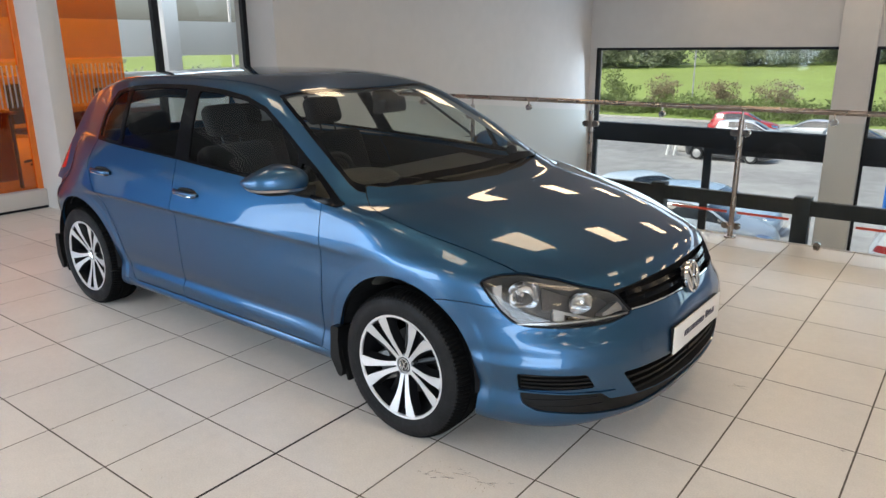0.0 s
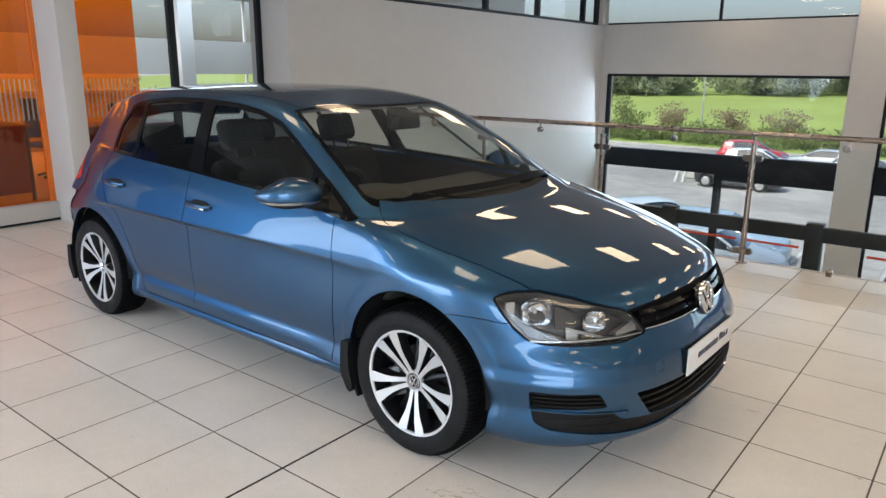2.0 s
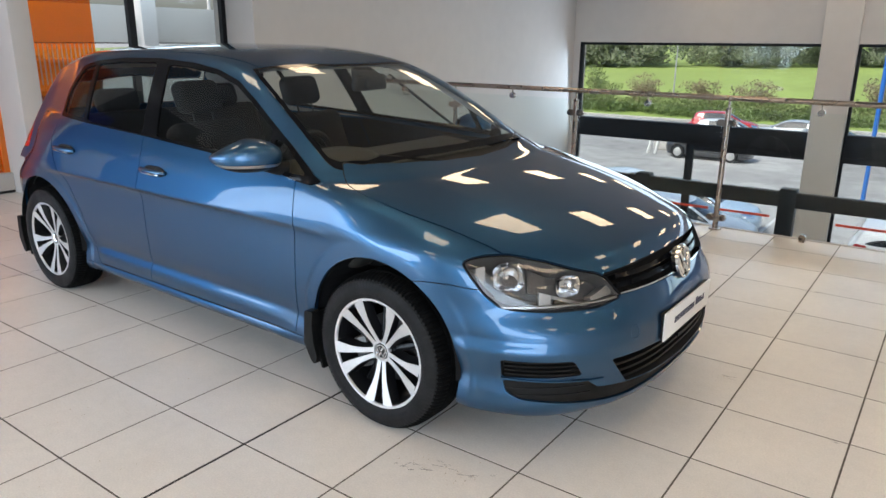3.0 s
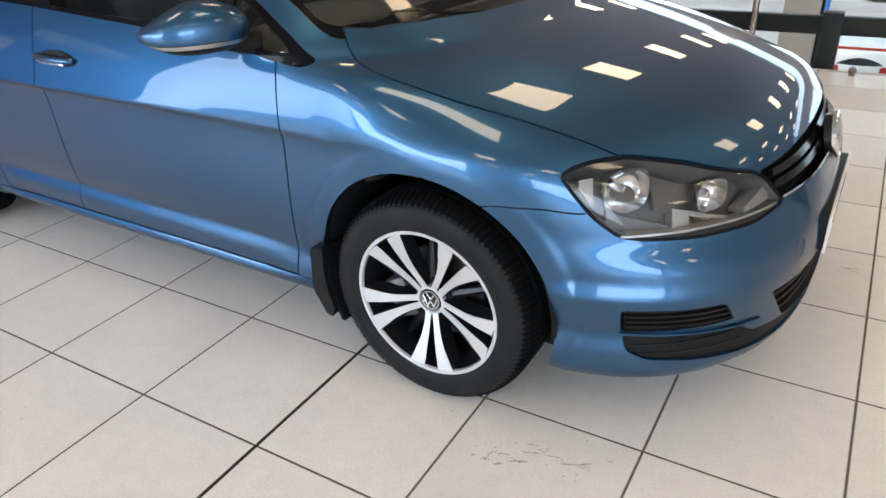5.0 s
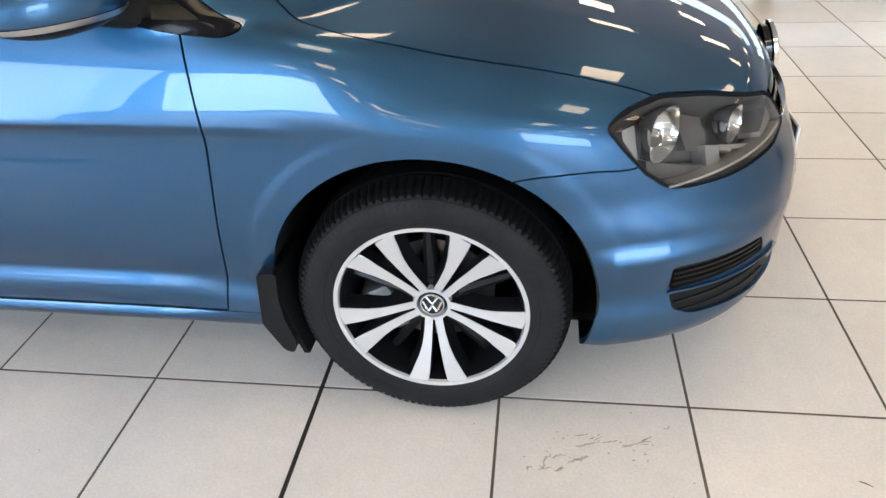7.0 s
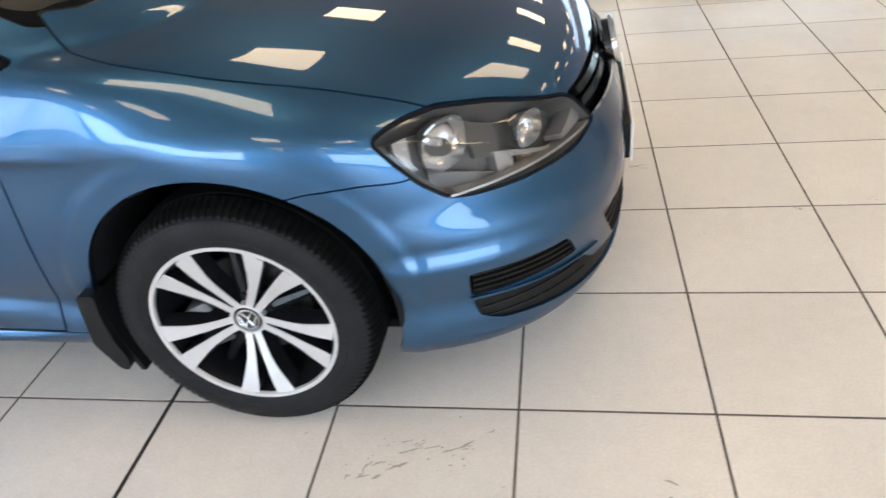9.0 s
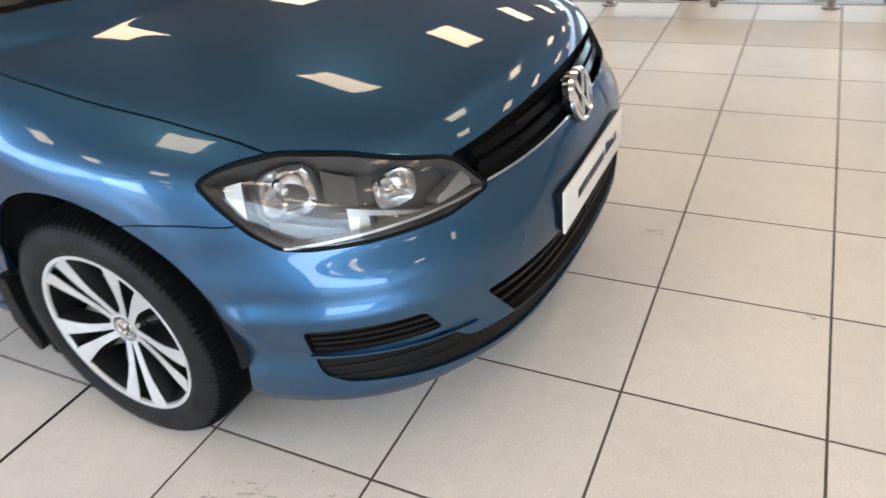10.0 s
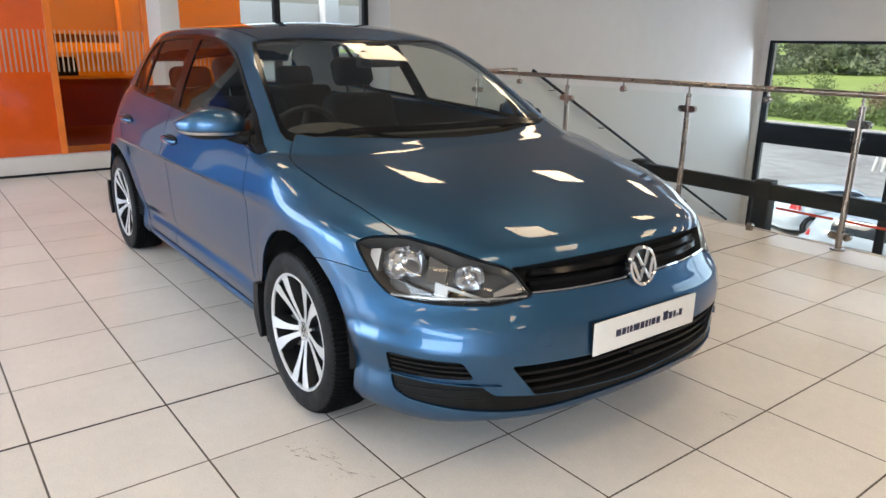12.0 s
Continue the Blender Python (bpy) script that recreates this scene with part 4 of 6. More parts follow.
SCREEN = [(-0.894, -0.1), (-0.894, 0.0), (-0.900, 0.15), (-0.925, 0.28), (-0.955, 0.43), (-0.982, 0.52), (-1.006, 0.566), (-0.92, 0.598), (-0.828, 0.625), (-0.68, 0.663), (-0.515, 0.696), (-0.39, 0.720), (-0.338, 0.720), (-0.308, 0.706), (-0.235, 0.61), (-0.206, 0.41), (-0.185, 0.2), (-0.178, 0.0), (-0.178, -0.1)]
GRILLE = [(-0.1, 0.697), (0.17, 0.697), (0.31, 0.694), (0.476, 0.684), (0.444, 0.608), (0.30, 0.609), (0.10, 0.606), (-0.1, 0.605)]
DLO = rounded([(-0.328, 0.928), (-0.372, 0.947), (-0.463, 0.997), (-0.600, 1.068), (-0.715, 1.132), (-0.862, 1.213), (-1.015, 1.286), (-1.20, 1.332), (-1.40, 1.356), (-1.70, 1.372), (-2.04, 1.369), (-2.295, 1.350), (-2.43, 1.318), (-2.505, 1.19), (-2.488, 1.046), (-2.177, 1.026), (-1.617, 1.004), (-1.069, 0.977), (-0.59, 0.944), (-0.45, 0.922), (-0.37, 0.915)], 0.018)
GLASS_F = rounded([(-0.672, 0.970), (-0.692, 1.090), (-0.715, 1.112), (-0.862, 1.193), (-1.015, 1.266), (-1.20, 1.313), (-1.45, 1.338), (-1.605, 1.343), (-1.50, 1.010), (-0.93, 0.986)], 0.016)
GLASS_T = rounded([(-0.648, 0.972), (-0.660, 1.066), (-0.600, 1.050), (-0.463, 0.980), (-0.405, 0.946), (-0.52, 0.950)], 0.008)
GLASS_R = rounded([(-1.622, 1.014), (-1.715, 1.350), (-2.03, 1.347), (-2.265, 1.331), (-2.182, 1.036)], 0.02)
GLASS_Q = rounded([(-2.22, 1.048), (-2.298, 1.327), (-2.395, 1.303), (-2.475, 1.185), (-2.462, 1.064)], 0.02)
DOOR_F = [(-0.512, 0.246), (-0.484, 0.40), (-0.470, 0.503), (-0.455, 0.60), (-0.440, 0.70), (-0.434, 0.76), (-0.444, 0.854), (-0.456, 0.934), (-0.62, 1.02), (-0.85, 1.17), (-1.16, 1.28), (-1.50, 1.33), (-1.675, 1.345), (-1.60, 1.0), (-1.572, 0.86), (-1.565, 0.70), (-1.59, 0.45), (-1.63, 0.246)]
DOOR_R = [(-1.63, 0.246), (-1.59, 0.45), (-1.565, 0.70), (-1.572, 0.86), (-1.60, 1.0), (-1.675, 1.345), (-2.04, 1.345), (-2.29, 1.325), (-2.42, 1.29), (-2.48, 1.19), (-2.468, 1.06), (-2.485, 0.92), (-2.40, 0.80), (-2.30, 0.69), (-2.225, 0.54), (-2.19, 0.40), (-2.13, 0.246)]
TAIL = rounded([(-2.985, 0.975), (-3.6, 0.995), (-3.6, 0.80), (-2.975, 0.82)], 0.03)

skin = Skin(car_grid(290, 260, 125, 50))
rest = skin.faces
joints = []


def take(g, gap=0.0022):
    global rest
    a, j, rest = skin.panel(rest, g, gap)
    joints.extend(j)
    return a


for cx in (0.0, REAR_X):
    _, rest = skin.cut(rest, lambda x, y, z, cx=cx: np.maximum(np.hypot(x - cx, z - ARCH_Z) - ARCH_R, 0.5 - y))
lens_f = take(lambda x, y, z: np.maximum(sd(psi(x, y), z, LAMP), 0.2 - x), 0.004)
grille_f = take(lambda x, y, z: np.maximum(sd(y, z, GRILLE), 0.6 - x), 0.001)
hood_f = take(lambda x, y, z: np.maximum(sd(x, y, HOOD), 0.62 - z))
screen_f = take(lambda x, y, z: np.maximum(sd(x, y, SCREEN), 0.9 - z), 0.001)
intake_f = take(lambda x, y, z: np.maximum(sd(psi(x, y), z, INTAKE), 0.2 - x), 0.0008)
fog_f = take(lambda x, y, z: np.maximum(sd(psi(x, y), z, FOG_TOP), 0.2 - x), 0.0008)
lip_f = take(lambda x, y, z: np.maximum(sd(psi(x, y), z, LIP), 0.2 - x), 0.0008)
tail_f = take(lambda x, y, z: np.maximum(sd(x, z, TAIL), 0.42 - y), 0.003)
screen_f, border_f = skin.cut(screen_f, lambda x, y, z: sd(x, y, SCREEN) + 0.018 + 0.030 * step(-0.86, -0.94, x) * step(0.55, 0.40, y) + 0.028 * step(-0.42, -0.30, x))
dlo_f = take(lambda x, y, z: np.maximum(sd(x, z, DLO), 0.45 - y), 0.001)
gf, dlo_f = skin.cut(dlo_f, lambda x, y, z: sd(x, z, GLASS_F))
gr, dlo_f = skin.cut(dlo_f, lambda x, y, z: sd(x, z, GLASS_R))
gq, dlo_f = skin.cut(dlo_f, lambda x, y, z: sd(x, z, GLASS_Q))
gt, dlo_f = skin.cut(dlo_f, lambda x, y, z: sd(x, z, GLASS_T))
door_f = take(lambda x, y, z: np.maximum(sd(x, z, DOOR_F), 0.45 - y), 0.0024)
door_r = take(lambda x, y, z: np.maximum(sd(x, z, DOOR_R), 0.45 - y), 0.0024)
seam = curve([0.10, 0.167, 0.243, 0.323, 0.414, 0.47, 0.55], [0.622, 0.640, 0.653, 0.654, 0.646, 0.67, 0.71])
bumper_f = take(lambda x, y, z: np.maximum(z - seam(x), 0.14 - x), 0.0018)
sill_f = take(lambda x, y, z: np.maximum(np.maximum(z - 0.243, x + 0.36), -2.26 - x), 0.0012)
roof_f = take(lambda x, y, z: np.maximum(np.maximum(y - (0.535 - 0.03 * step(-2.2, -3.0, x)), x + 0.899 + 0.10 * (y / 0.55) ** 2), np.maximum(-3.04 - x, 1.2 - z)), 0.003)
cowl_f, rest = skin.cut(rest, lambda x, y, z: np.maximum(np.maximum(sd(x, y, [(-0.42, -0.1), (-0.42, 0.70), (-0.25, 0.715), (-0.10, 0.5), (-0.05, -0.1)]), 0.85 - z), y - 0.685))
rear_bumper_f = take(lambda x, y, z: np.maximum(z - 0.60, x + 2.82), 0.0018)
rear_glass_f = take(lambda x, y, z: np.maximum(np.maximum(x + 2.9, 1.03 - z), np.maximum(z - 1.30, y - 0.56 + 0.15 * (z - 1.03))), 0.003)
hatch_f = take(lambda x, y, z: np.maximum(y - 0.60 + 0.2 * np.maximum(z - 1.0, 0), x + 3.0), 0.0025)
fender_f, rest = skin.cut(rest, lambda x, y, z: np.maximum(-0.60 - x, np.maximum(z - 0.938, z - 0.938 + 0.9 * (-0.40 - x))))
frame_f = rest

BOTH = (1, -1)
skin_mesh("bonnet", skin, hood_f, M_PAINT, car, BOTH, "blue bonnet with raised creases")
skin_mesh("roof", skin, roof_f, M_PAINT, car, BOTH)
skin_mesh("front_bumper", skin, bumper_f, M_PAINT, car, BOTH, "blue front bumper")
skin_mesh("rear_bumper", skin, rear_bumper_f, M_PAINT, car, BOTH)
tailgate = skin_mesh("tailgate", skin, hatch_f, M_PAINT, car, BOTH)
skin_mesh("rear_window", skin, rear_glass_f, M_SIDEGLASS, tailgate, BOTH, "tinted rear window", flange=0).visible_shadow = False
skin_mesh("cowl", skin, cowl_f, M_TRIM, car, BOTH, "black wiper cowl", off=-0.012)
windscreen = skin_mesh("windscreen", skin, screen_f, M_CARGLASS, car, BOTH, "clear windscreen", flange=0)
windscreen.visible_shadow = False
skin_mesh("glass_border", skin, border_f, M_PILLAR, windscreen, BOTH, "black printed glass border", flange=0)
lip = skin_mesh("front_lip", skin, lip_f, M_TRIM, car, BOTH, "black lower bumper strip", off=-0.008, flange=0)
intake = skin_mesh("lower_intake", skin, intake_f, M_SEAL, car, BOTH, "black lower air intake", off=-0.05, flange=-0.05)
grille = skin_mesh("radiator_grille", skin, grille_f, M_SEAL, car, BOTH, "black radiator grille with a chrome strip", off=-0.05, flange=-0.05)
skin_mesh("panel_joint", skin, joints, M_SEAL, car, BOTH, off=-0.010, flange=0)
door_mesh = {}
for s in BOTH:
    side = (s,)
    skin_mesh("front_wing", skin, fender_f, M_PAINT, car, side)
    skin_mesh("side_frame", skin, frame_f, M_PAINT, car, side)
    skin_mesh("sill", skin, sill_f, M_PAINT, car, side)
    door_mesh[s, 0] = skin_mesh("front_door", skin, door_f, M_PAINT, car, side)
    door_mesh[s, 1] = skin_mesh("rear_door", skin, door_r, M_PAINT, car, side)
    skin_mesh("window_surround", skin, dlo_f, M_PILLAR, car, side, "gloss black window surround", off=0.001, flange=0.012)
    for nm, fs, dad in (("front_window", gf, door_mesh[s, 0]), ("rear_window", gr, door_mesh[s, 1]), ("quarter_window", gq, car), ("corner_window", gt, door_mesh[s, 0])):
        w = skin_mesh(nm, skin, fs, M_SIDEGLASS, dad, side, "tinted side glass", off=-0.004, flange=0)
        w.visible_shadow = False
    fog = skin_mesh("fog_grille", skin, fog_f, M_SEAL, car, side, "black slatted bumper grille", off=-0.035, flange=-0.035)
    b = bmesh.new()
    for k in range(4):
        z0 = 0.351 + 0.0165 * k
        nose_bar(b, s * (61.3 + 0.1 * k), s * (44.2 + 0.55 * k), z0, z0 + 0.007, -0.03, -0.004, 18, (z0 + 0.004 + 0.0008 * k, z0 + 0.011 + 0.0008 * k))
    part("slat", b, M_TRIM, fog, smooth=True)
    b = bmesh.new()
    nose_bar(b, s * 60.5, s * 43.0, 0.300, 0.3035, -0.02, -0.003, 18, (0.312, 0.3155))
    nose_bar(b, s * 60.0, s * 41.5, 0.276, 0.279, -0.02, -0.004, 18, (0.284, 0.287))
    part("groove", b, M_SEAL, lip)
    b = bmesh.new()
    nose_bar(b, s * 62.0, s * 38.6, 0.3365, 0.3435, -0.006, 0.007, 24, (0.3325, 0.3345))
    part("bumper_blade", b, M_PAINT, car, "thin blue blade between the bumper grilles", smooth=True)
    tail = skin_mesh("tail_lamp", skin, tail_f, M_REDLENS, car, side, "red tail lamp lens")
    # headlamp: dark bowl behind a clear lens
    lamp_ob = skin_mesh("headlamp", skin, lens_f, M_LAMPBODY, car, side, "headlamp with clear lens and chrome reflectors", off=-0.085, flange=-0.083)
    lens = skin_mesh("lens", skin, lens_f, M_LENS, lamp_ob, side, "clear lamp lens", off=-0.001, flange=0.0)
    lens.visible_shadow = False

    def bowl(deg, z, r, depth, squash, way):
        """A faceted reflector with a clipped rim and a bulb before it."""
        p, n = skin_at([s * deg], [z], -0.034)
        p, n = Vector(p[0]), Vector((way[0], s * way[1], way[2])).normalized()
        turn = Matrix.Translation(p) @ n.to_track_quat("Z", "Y").to_matrix().to_4x4()
        bb, rings = bmesh.new(), []
        for q, dd in ((1.0, 0.0), (0.985, -0.10), (0.93, -0.34), (0.82, -0.58), (0.62, -0.80), (0.36, -0.95), (0.16, -1.0)):
            row = []
            for k in range(32):
                a = 2 * math.pi * k / 32
                c_, s_ = math.cos(a), math.sin(a)
                e = (abs(c_) ** 2.9 + abs(s_) ** 2.9) ** (-1 / 2.9) * (1.0 + 0.018 * (k % 4 == 0) * (0.1 < q < 0.97))
                row.append(bb.verts.new((r * q * e * c_, r * q * e * s_ * squash, depth * dd)))
            rings.append(row)
        for r0, r1 in zip(rings, rings[1:]):
            for k in range(32):
                bb.faces.new((r0[k], r0[(k + 1) % 32], r1[(k + 1) % 32], r1[k]))
        bb.faces.new(rings[-1])
        part("reflector", bb, M_BOWL, lamp_ob, "chrome faceted reflector bowl", smooth=True, m=turn)
        bb = bmesh.new()
        lathe(bb, [(0.0, -0.010), (0.0075, -0.012), (0.0095, -0.018), (0.0095, -depth * 0.9)], 16, "Z")
        part("bulb", bb, M_CHROME, lamp_ob, "capped chrome bulb", smooth=True, m=turn)

    bowl(61.0, 0.692, 0.066, 0.056, 0.84, (0.84, 0.53, 0.06))
    bowl(46.0, 0.660, 0.049, 0.048, 0.80, (0.87, 0.48, 0.06))
    # dark panel, grey lower tray, slanting fin between the reflectors, silver strip along the foot
    bb = bmesh.new()
    nose_bar(bb, s * 56.2, s * 51.6, 0.640, 0.735, -0.082, -0.058, 10, (0.626, 0.710))
    part("divider", bb, M_LAMPBODY, lamp_ob, "dark grey panel between the reflectors", smooth=True)
    bb = bmesh.new()
    nose_bar(bb, s * 64.4, s * 54.0, 0.596, 0.640, -0.080, -0.046, 14, (0.586, 0.600))
    part("tray", bb, M_LAMPBODY, lamp_ob, "grey tray under the outer reflector", smooth=True)
    bb = bmesh.new()
    nose_bar(bb, s * 53.6, s * 50.6, 0.588, 0.644, -0.080, -0.040, 8, (0.588, 0.632))
    part("fin", bb, M_LAMPTRIM, lamp_ob, "pale slanting fin", smooth=True)
    bb = bmesh.new()
    nose_bar(bb, s * 50.6, s * 41.0, 0.620, 0.632, -0.078, -0.036, 14, (0.588, 0.595))
    part("fin", bb, M_LAMPTRIM, lamp_ob, "pale slanting fin", smooth=True)
    bb = bmesh.new()
    nose_bar(bb, s * 40.5, s * 34.2, 0.604, 0.616, -0.070, -0.020, 12, (0.616, 0.655))
    part("inner_trim", bb, M_LAMPTRIM, lamp_ob, "pale trim in the pointed corner", smooth=True)
    bb = bmesh.new()
    nose_bar(bb, s * 69.0, s * 66.8, 0.700, 0.722, -0.050, -0.024, 6, (0.650, 0.728))
    part("side_reflector", bb, M_LAMPTRIM, lamp_ob, "pale corner reflector", smooth=True)
    bb = bmesh.new()
    nose_bar(bb, s * 62.6, s * 33.4, 0.5850, 0.5905, -0.055, -0.005, 30, (0.5995, 0.6050))
    part("light_strip", bb, M_LAMPTRIM, lamp_ob, "silver strip along the lower edge", smooth=True)
    # amber indicator bowl under the fin
    p, n = skin_at([s * 48.0], [0.607], -0.045)
    bb = bmesh.new()
    lathe(bb, [(0.0, -0.018), (0.010, -0.016), (0.018, -0.008), (0.022, 0.0)], 24, "Z")
    part("indicator", bb, M_AMBER, lamp_ob, "amber tinted indicator bowl", smooth=True, m=Matrix.Translation(Vector(p[0])) @ Vector((0.84, s * 0.54, 0.08)).to_track_quat("Z", "Y").to_matrix().to_4x4() @ Matrix.Diagonal((1.25, 0.8, 1, 1)))

# lower intake and grille bars
for k, (z0, hgt) in enumerate(((0.301, 0.011), (0.330, 0.010), (0.358, 0.010))):
    b = bmesh.new()
    e = 33.0 + 1.3 * k
    nose_bar(b, -e, e, z0, z0 + hgt, -0.045, -0.012, 48)
    part("slat", b, M_TRIM, intake, "black intake bar", smooth=True)
b = bmesh.new()
nose_bar(b, -3.0, 9.0, 0.335, 0.352, -0.04, -0.006, 8)
part("tow_cover", b, M_TRIM, intake, smooth=True)
for z0, hgt, o in ((0.632, 0.014, -0.012), (0.660, 0.016, -0.010)):
    b = bmesh.new()
    nose_bar(b, -32.5, 32.5, z0, z0 + hgt, -0.045, o, 44)
    part("slat", b, M_PILLAR, grille, "black grille bar", smooth=True)
b = bmesh.new()
nose_bar(b, -32.4, 32.4, 0.6095, 0.6145, -0.03, 0.003, 60)
part("chrome_strip", b, M_CHROME, grille, "thin chrome strip", smooth=True)
b = bmesh.new()
nose_bar(b, -32.0, 32.0, 0.648, 0.6505, -0.03, -0.009, 60)
part("slat", b, M_PILLAR, grille, smooth=True)

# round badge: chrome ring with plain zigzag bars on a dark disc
bz, bx = 0.640, 0.852
tilt = pose(bx, 0, bz, 0, -12, 0)
badge = part("badge", lathe(bmesh.new(), [(0.0, 0.004), (0.058, 0.004), (0.060, -0.02)], 40, "X"), M_GLOSS, car, "round chrome emblem on the grille", smooth=True, m=tilt)
part("ring", lathe(bmesh.new(), [(0.056, 0.0), (0.056, 0.010), (0.061, 0.014), (0.067, 0.010), (0.068, 0.0)], 48, "X"), M_CHROME, badge, smooth=True, m=tilt)
b = bmesh.new()
for pts in ([(-0.030, 0.047), (-0.006, 0.004), (0.006, 0.004), (0.030, 0.047)], [(-0.052, 0.022), (-0.024, -0.045), (0.0, -0.006), (0.024, -0.045), (0.052, 0.022)]):
    for (y0, z0), (y1, z1) in zip(pts, pts[1:]):
        pipe(b, [(0.008, y0, z0), (0.008, y1, z1)], 0.0062, 8)
part("bar", b, M_CHROME, badge, smooth=True, m=tilt)

# number plate with plain bars for its print
plate = new_box("number_plate", 0.8935, 0.9005, -0.262, 0.262, 0.393, 0.505, M_PLATE, car, "white front plate with a line of dark print", bevel=0.002)
b = bmesh.new()
xx = -0.160
for w in (0.024, 0.019, 0.009, 0.013, 0.030, 0.019, 0.014, 0.009, 0.019, 0.019):
    box(b, 0.9003, 0.9017, xx, xx + w, 0.438, 0.462)
    xx += w + 0.0055
xx += 0.012
for w, hh in ((0.026, 0.032), (0.019, 0.024), (0.014, 0.024), (0.007, 0.012), (0.017, 0.024)):
    box(b, 0.9003, 0.9017, xx, xx + w, 0.440, 0.440 + hh)
    xx += w + 0.0055
part("print", b, M_INK, plate, "dark blue line of print")
new_box("plate_mount", 0.845, 0.8935, -0.255, 0.255, 0.398, 0.500, M_TRIM, plate, "black plate holder", bevel=0.003)
# tow eye cover
p, n = skin_at([-29.5], [0.478])
b = bmesh.new()
lathe(b, [(0.0255, 0.0012), (0.0245, 0.0018), (0.0238, 0.0008)], 28, "Z")
bmesh.ops.transform(b, matrix=Matrix.Translation(Vector(p[0])) @ Vector(n[0]).to_track_quat("Z", "Y").to_matrix().to_4x4(), verts=b.verts)
part("tow_eye_cover", b, M_PAINT, car, smooth=True)
# ---- wheels ----
M_CALIPER = mat("caliper_iron", (0.12, 0.12, 0.12), rough=0.5, metal=0.6, noise_scale=30, noise_amt=0.15)
WHEEL_Z, WHEEL_R = 0.308, 0.316


def wheel_at(x, s, label):
    """A wheel whose outer face looks along s; built round its own centre."""
    y0 = s * (0.768 if x == 0 else 0.758)
    c = Matrix.Translation((x, y0, WHEEL_Z))
    w = empty("wheel")
    w.parent = car
    w.matrix_local = c
    w["label"] = label
    # tyre: turned profile with notched shoulders, flat where it stands
    prof = [(0.212, 0.090), (0.224, 0.0975), (0.236, 0.1035), (0.262, 0.1055), (0.285, 0.1015), (0.300, 0.0930), (0.3095, 0.0800), (0.3145, 0.0620), (0.316, 0.040), (0.3105, 0.036), (0.3105, 0.028), (0.316, 0.024), (0.316, -0.024),
            (0.3105, -0.028), (0.3105, -0.036), (0.316, -0.040), (0.3145, -0.062), (0.3095, -0.080), (0.285, -0.1015), (0.236, -0.1035), (0.212, -0.090)]
    b, seg = bmesh.new(), 324
    rings = []
    for k in range(seg):
        a = 2 * math.pi * k / seg
        ringv = []
        for n, (r, h) in enumerate(prof):
            rr = r - (0.0075 if (k % 3 == 0 and n in (5, 6, 7)) or (k % 3 == 1 and n in (14, 15, 16)) else 0.0)
            z = rr * math.sin(a)
            ringv.append(b.verts.new((rr * math.cos(a), s * h, max(z, -WHEEL_Z + 0.0005))))
        rings.append(ringv)
    for k in range(seg):
        r0, r1 = rings[k], rings[(k + 1) % seg]
        for n in range(len(prof) - 1):
            # tread faces take the rubber darkened for the arch's shade
            b.faces.new((r0[n], r0[n + 1], r1[n + 1], r1[n])).material_index = int(5 <= n <= 17)
    tyre = part("tyre", b, M_TYRE, w, "black rubber tyre", smooth=True)
    tyre.data.materials.append(M_TREAD_SHADED)
    b = bmesh.new()
    lathe(b, [(0.243, s * 0.1042), (0.2445, s * 0.1052), (0.246, s * 0.1048)], 96)
    lathe(b, [(0.2905, s * 0.0992), (0.292, s * 0.0996), (0.2935, s * 0.0976)], 96)
    part("rib", b, M_TYRE, tyre, smooth=True)
    # rim: polished outer ring, black barrel, ten paired spokes
    rim = part("rim", lathe(bmesh.new(), [(0.2235, s * 0.088), (0.2240, s * 0.0955), (0.2225, s * 0.0975), (0.2135, s * 0.0966), (0.2125, s * 0.0950), (0.2095, s * 0.086)], 96), M_MACHINED, w, "bright machined alloy rim", smooth=True)
    part("barrel", lathe(bmesh.new(), [(0.2097, s * 0.090), (0.200, s * 0.060), (0.190, s * 0.0), (0.195, -s * 0.09), (0.2, -s * 0.09)], 72), M_RIMBLACK, rim, "black wheel barrel", smooth=True)
    for k in range(5):
        mid = radians(56 + 72 * k) if s < 0 else radians(124 - 72 * k)
        for side in (-1, 1):
            b = bmesh.new()
            ca, sa = math.cos(mid), math.sin(mid)
            sections = []
            for r, off, half, h in ((0.036, 0.0105, 0.0095, 0.066), (0.075, 0.0150, 0.0100, 0.072), (0.110, 0.0205, 0.0118, 0.079), (0.140, 0.0275, 0.0150, 0.085), (0.165, 0.0350, 0.0195, 0.0895), (0.190, 0.0425, 0.0232, 0.0930), (0.2135, 0.0500, 0.0270, 0.0962)):
                row = []
                for t, dh in ((-1.0, -0.040), (-1.0, -0.0015), (-0.94, 0.0), (0.94, 0.0), (1.0, -0.0015), (1.0, -0.040)):
                    u, v = math.sqrt(max(r * r - off * off, 0)) if r > 0.2 else r, side * off + t * half + side * (0.012 if dh < -0.03 and t * side > 0 else 0.0)
                    row.append(b.verts.new((u * ca - v * sa, s * (h + dh), u * sa + v * ca)))
                sections.append(row)
            for r0, r1 in zip(sections, sections[1:]):
                for n in range(5):
                    f = b.faces.new((r0[n], r0[n + 1], r1[n + 1], r1[n]))
                    f.material_index = 0 if 1 <= n <= 3 else 1
            b.faces.new(sections[0])
            b.faces.new(sections[-1][::-1])
            part("spoke", b, M_MACHINED, rim, "machined silver spoke with black flanks", smooth=True).data.materials.append(M_RIMBLACK)
        # dark webs beside each pair, and a wheel bolt
        b = bmesh.new()
        a2 = mid + radians(36)
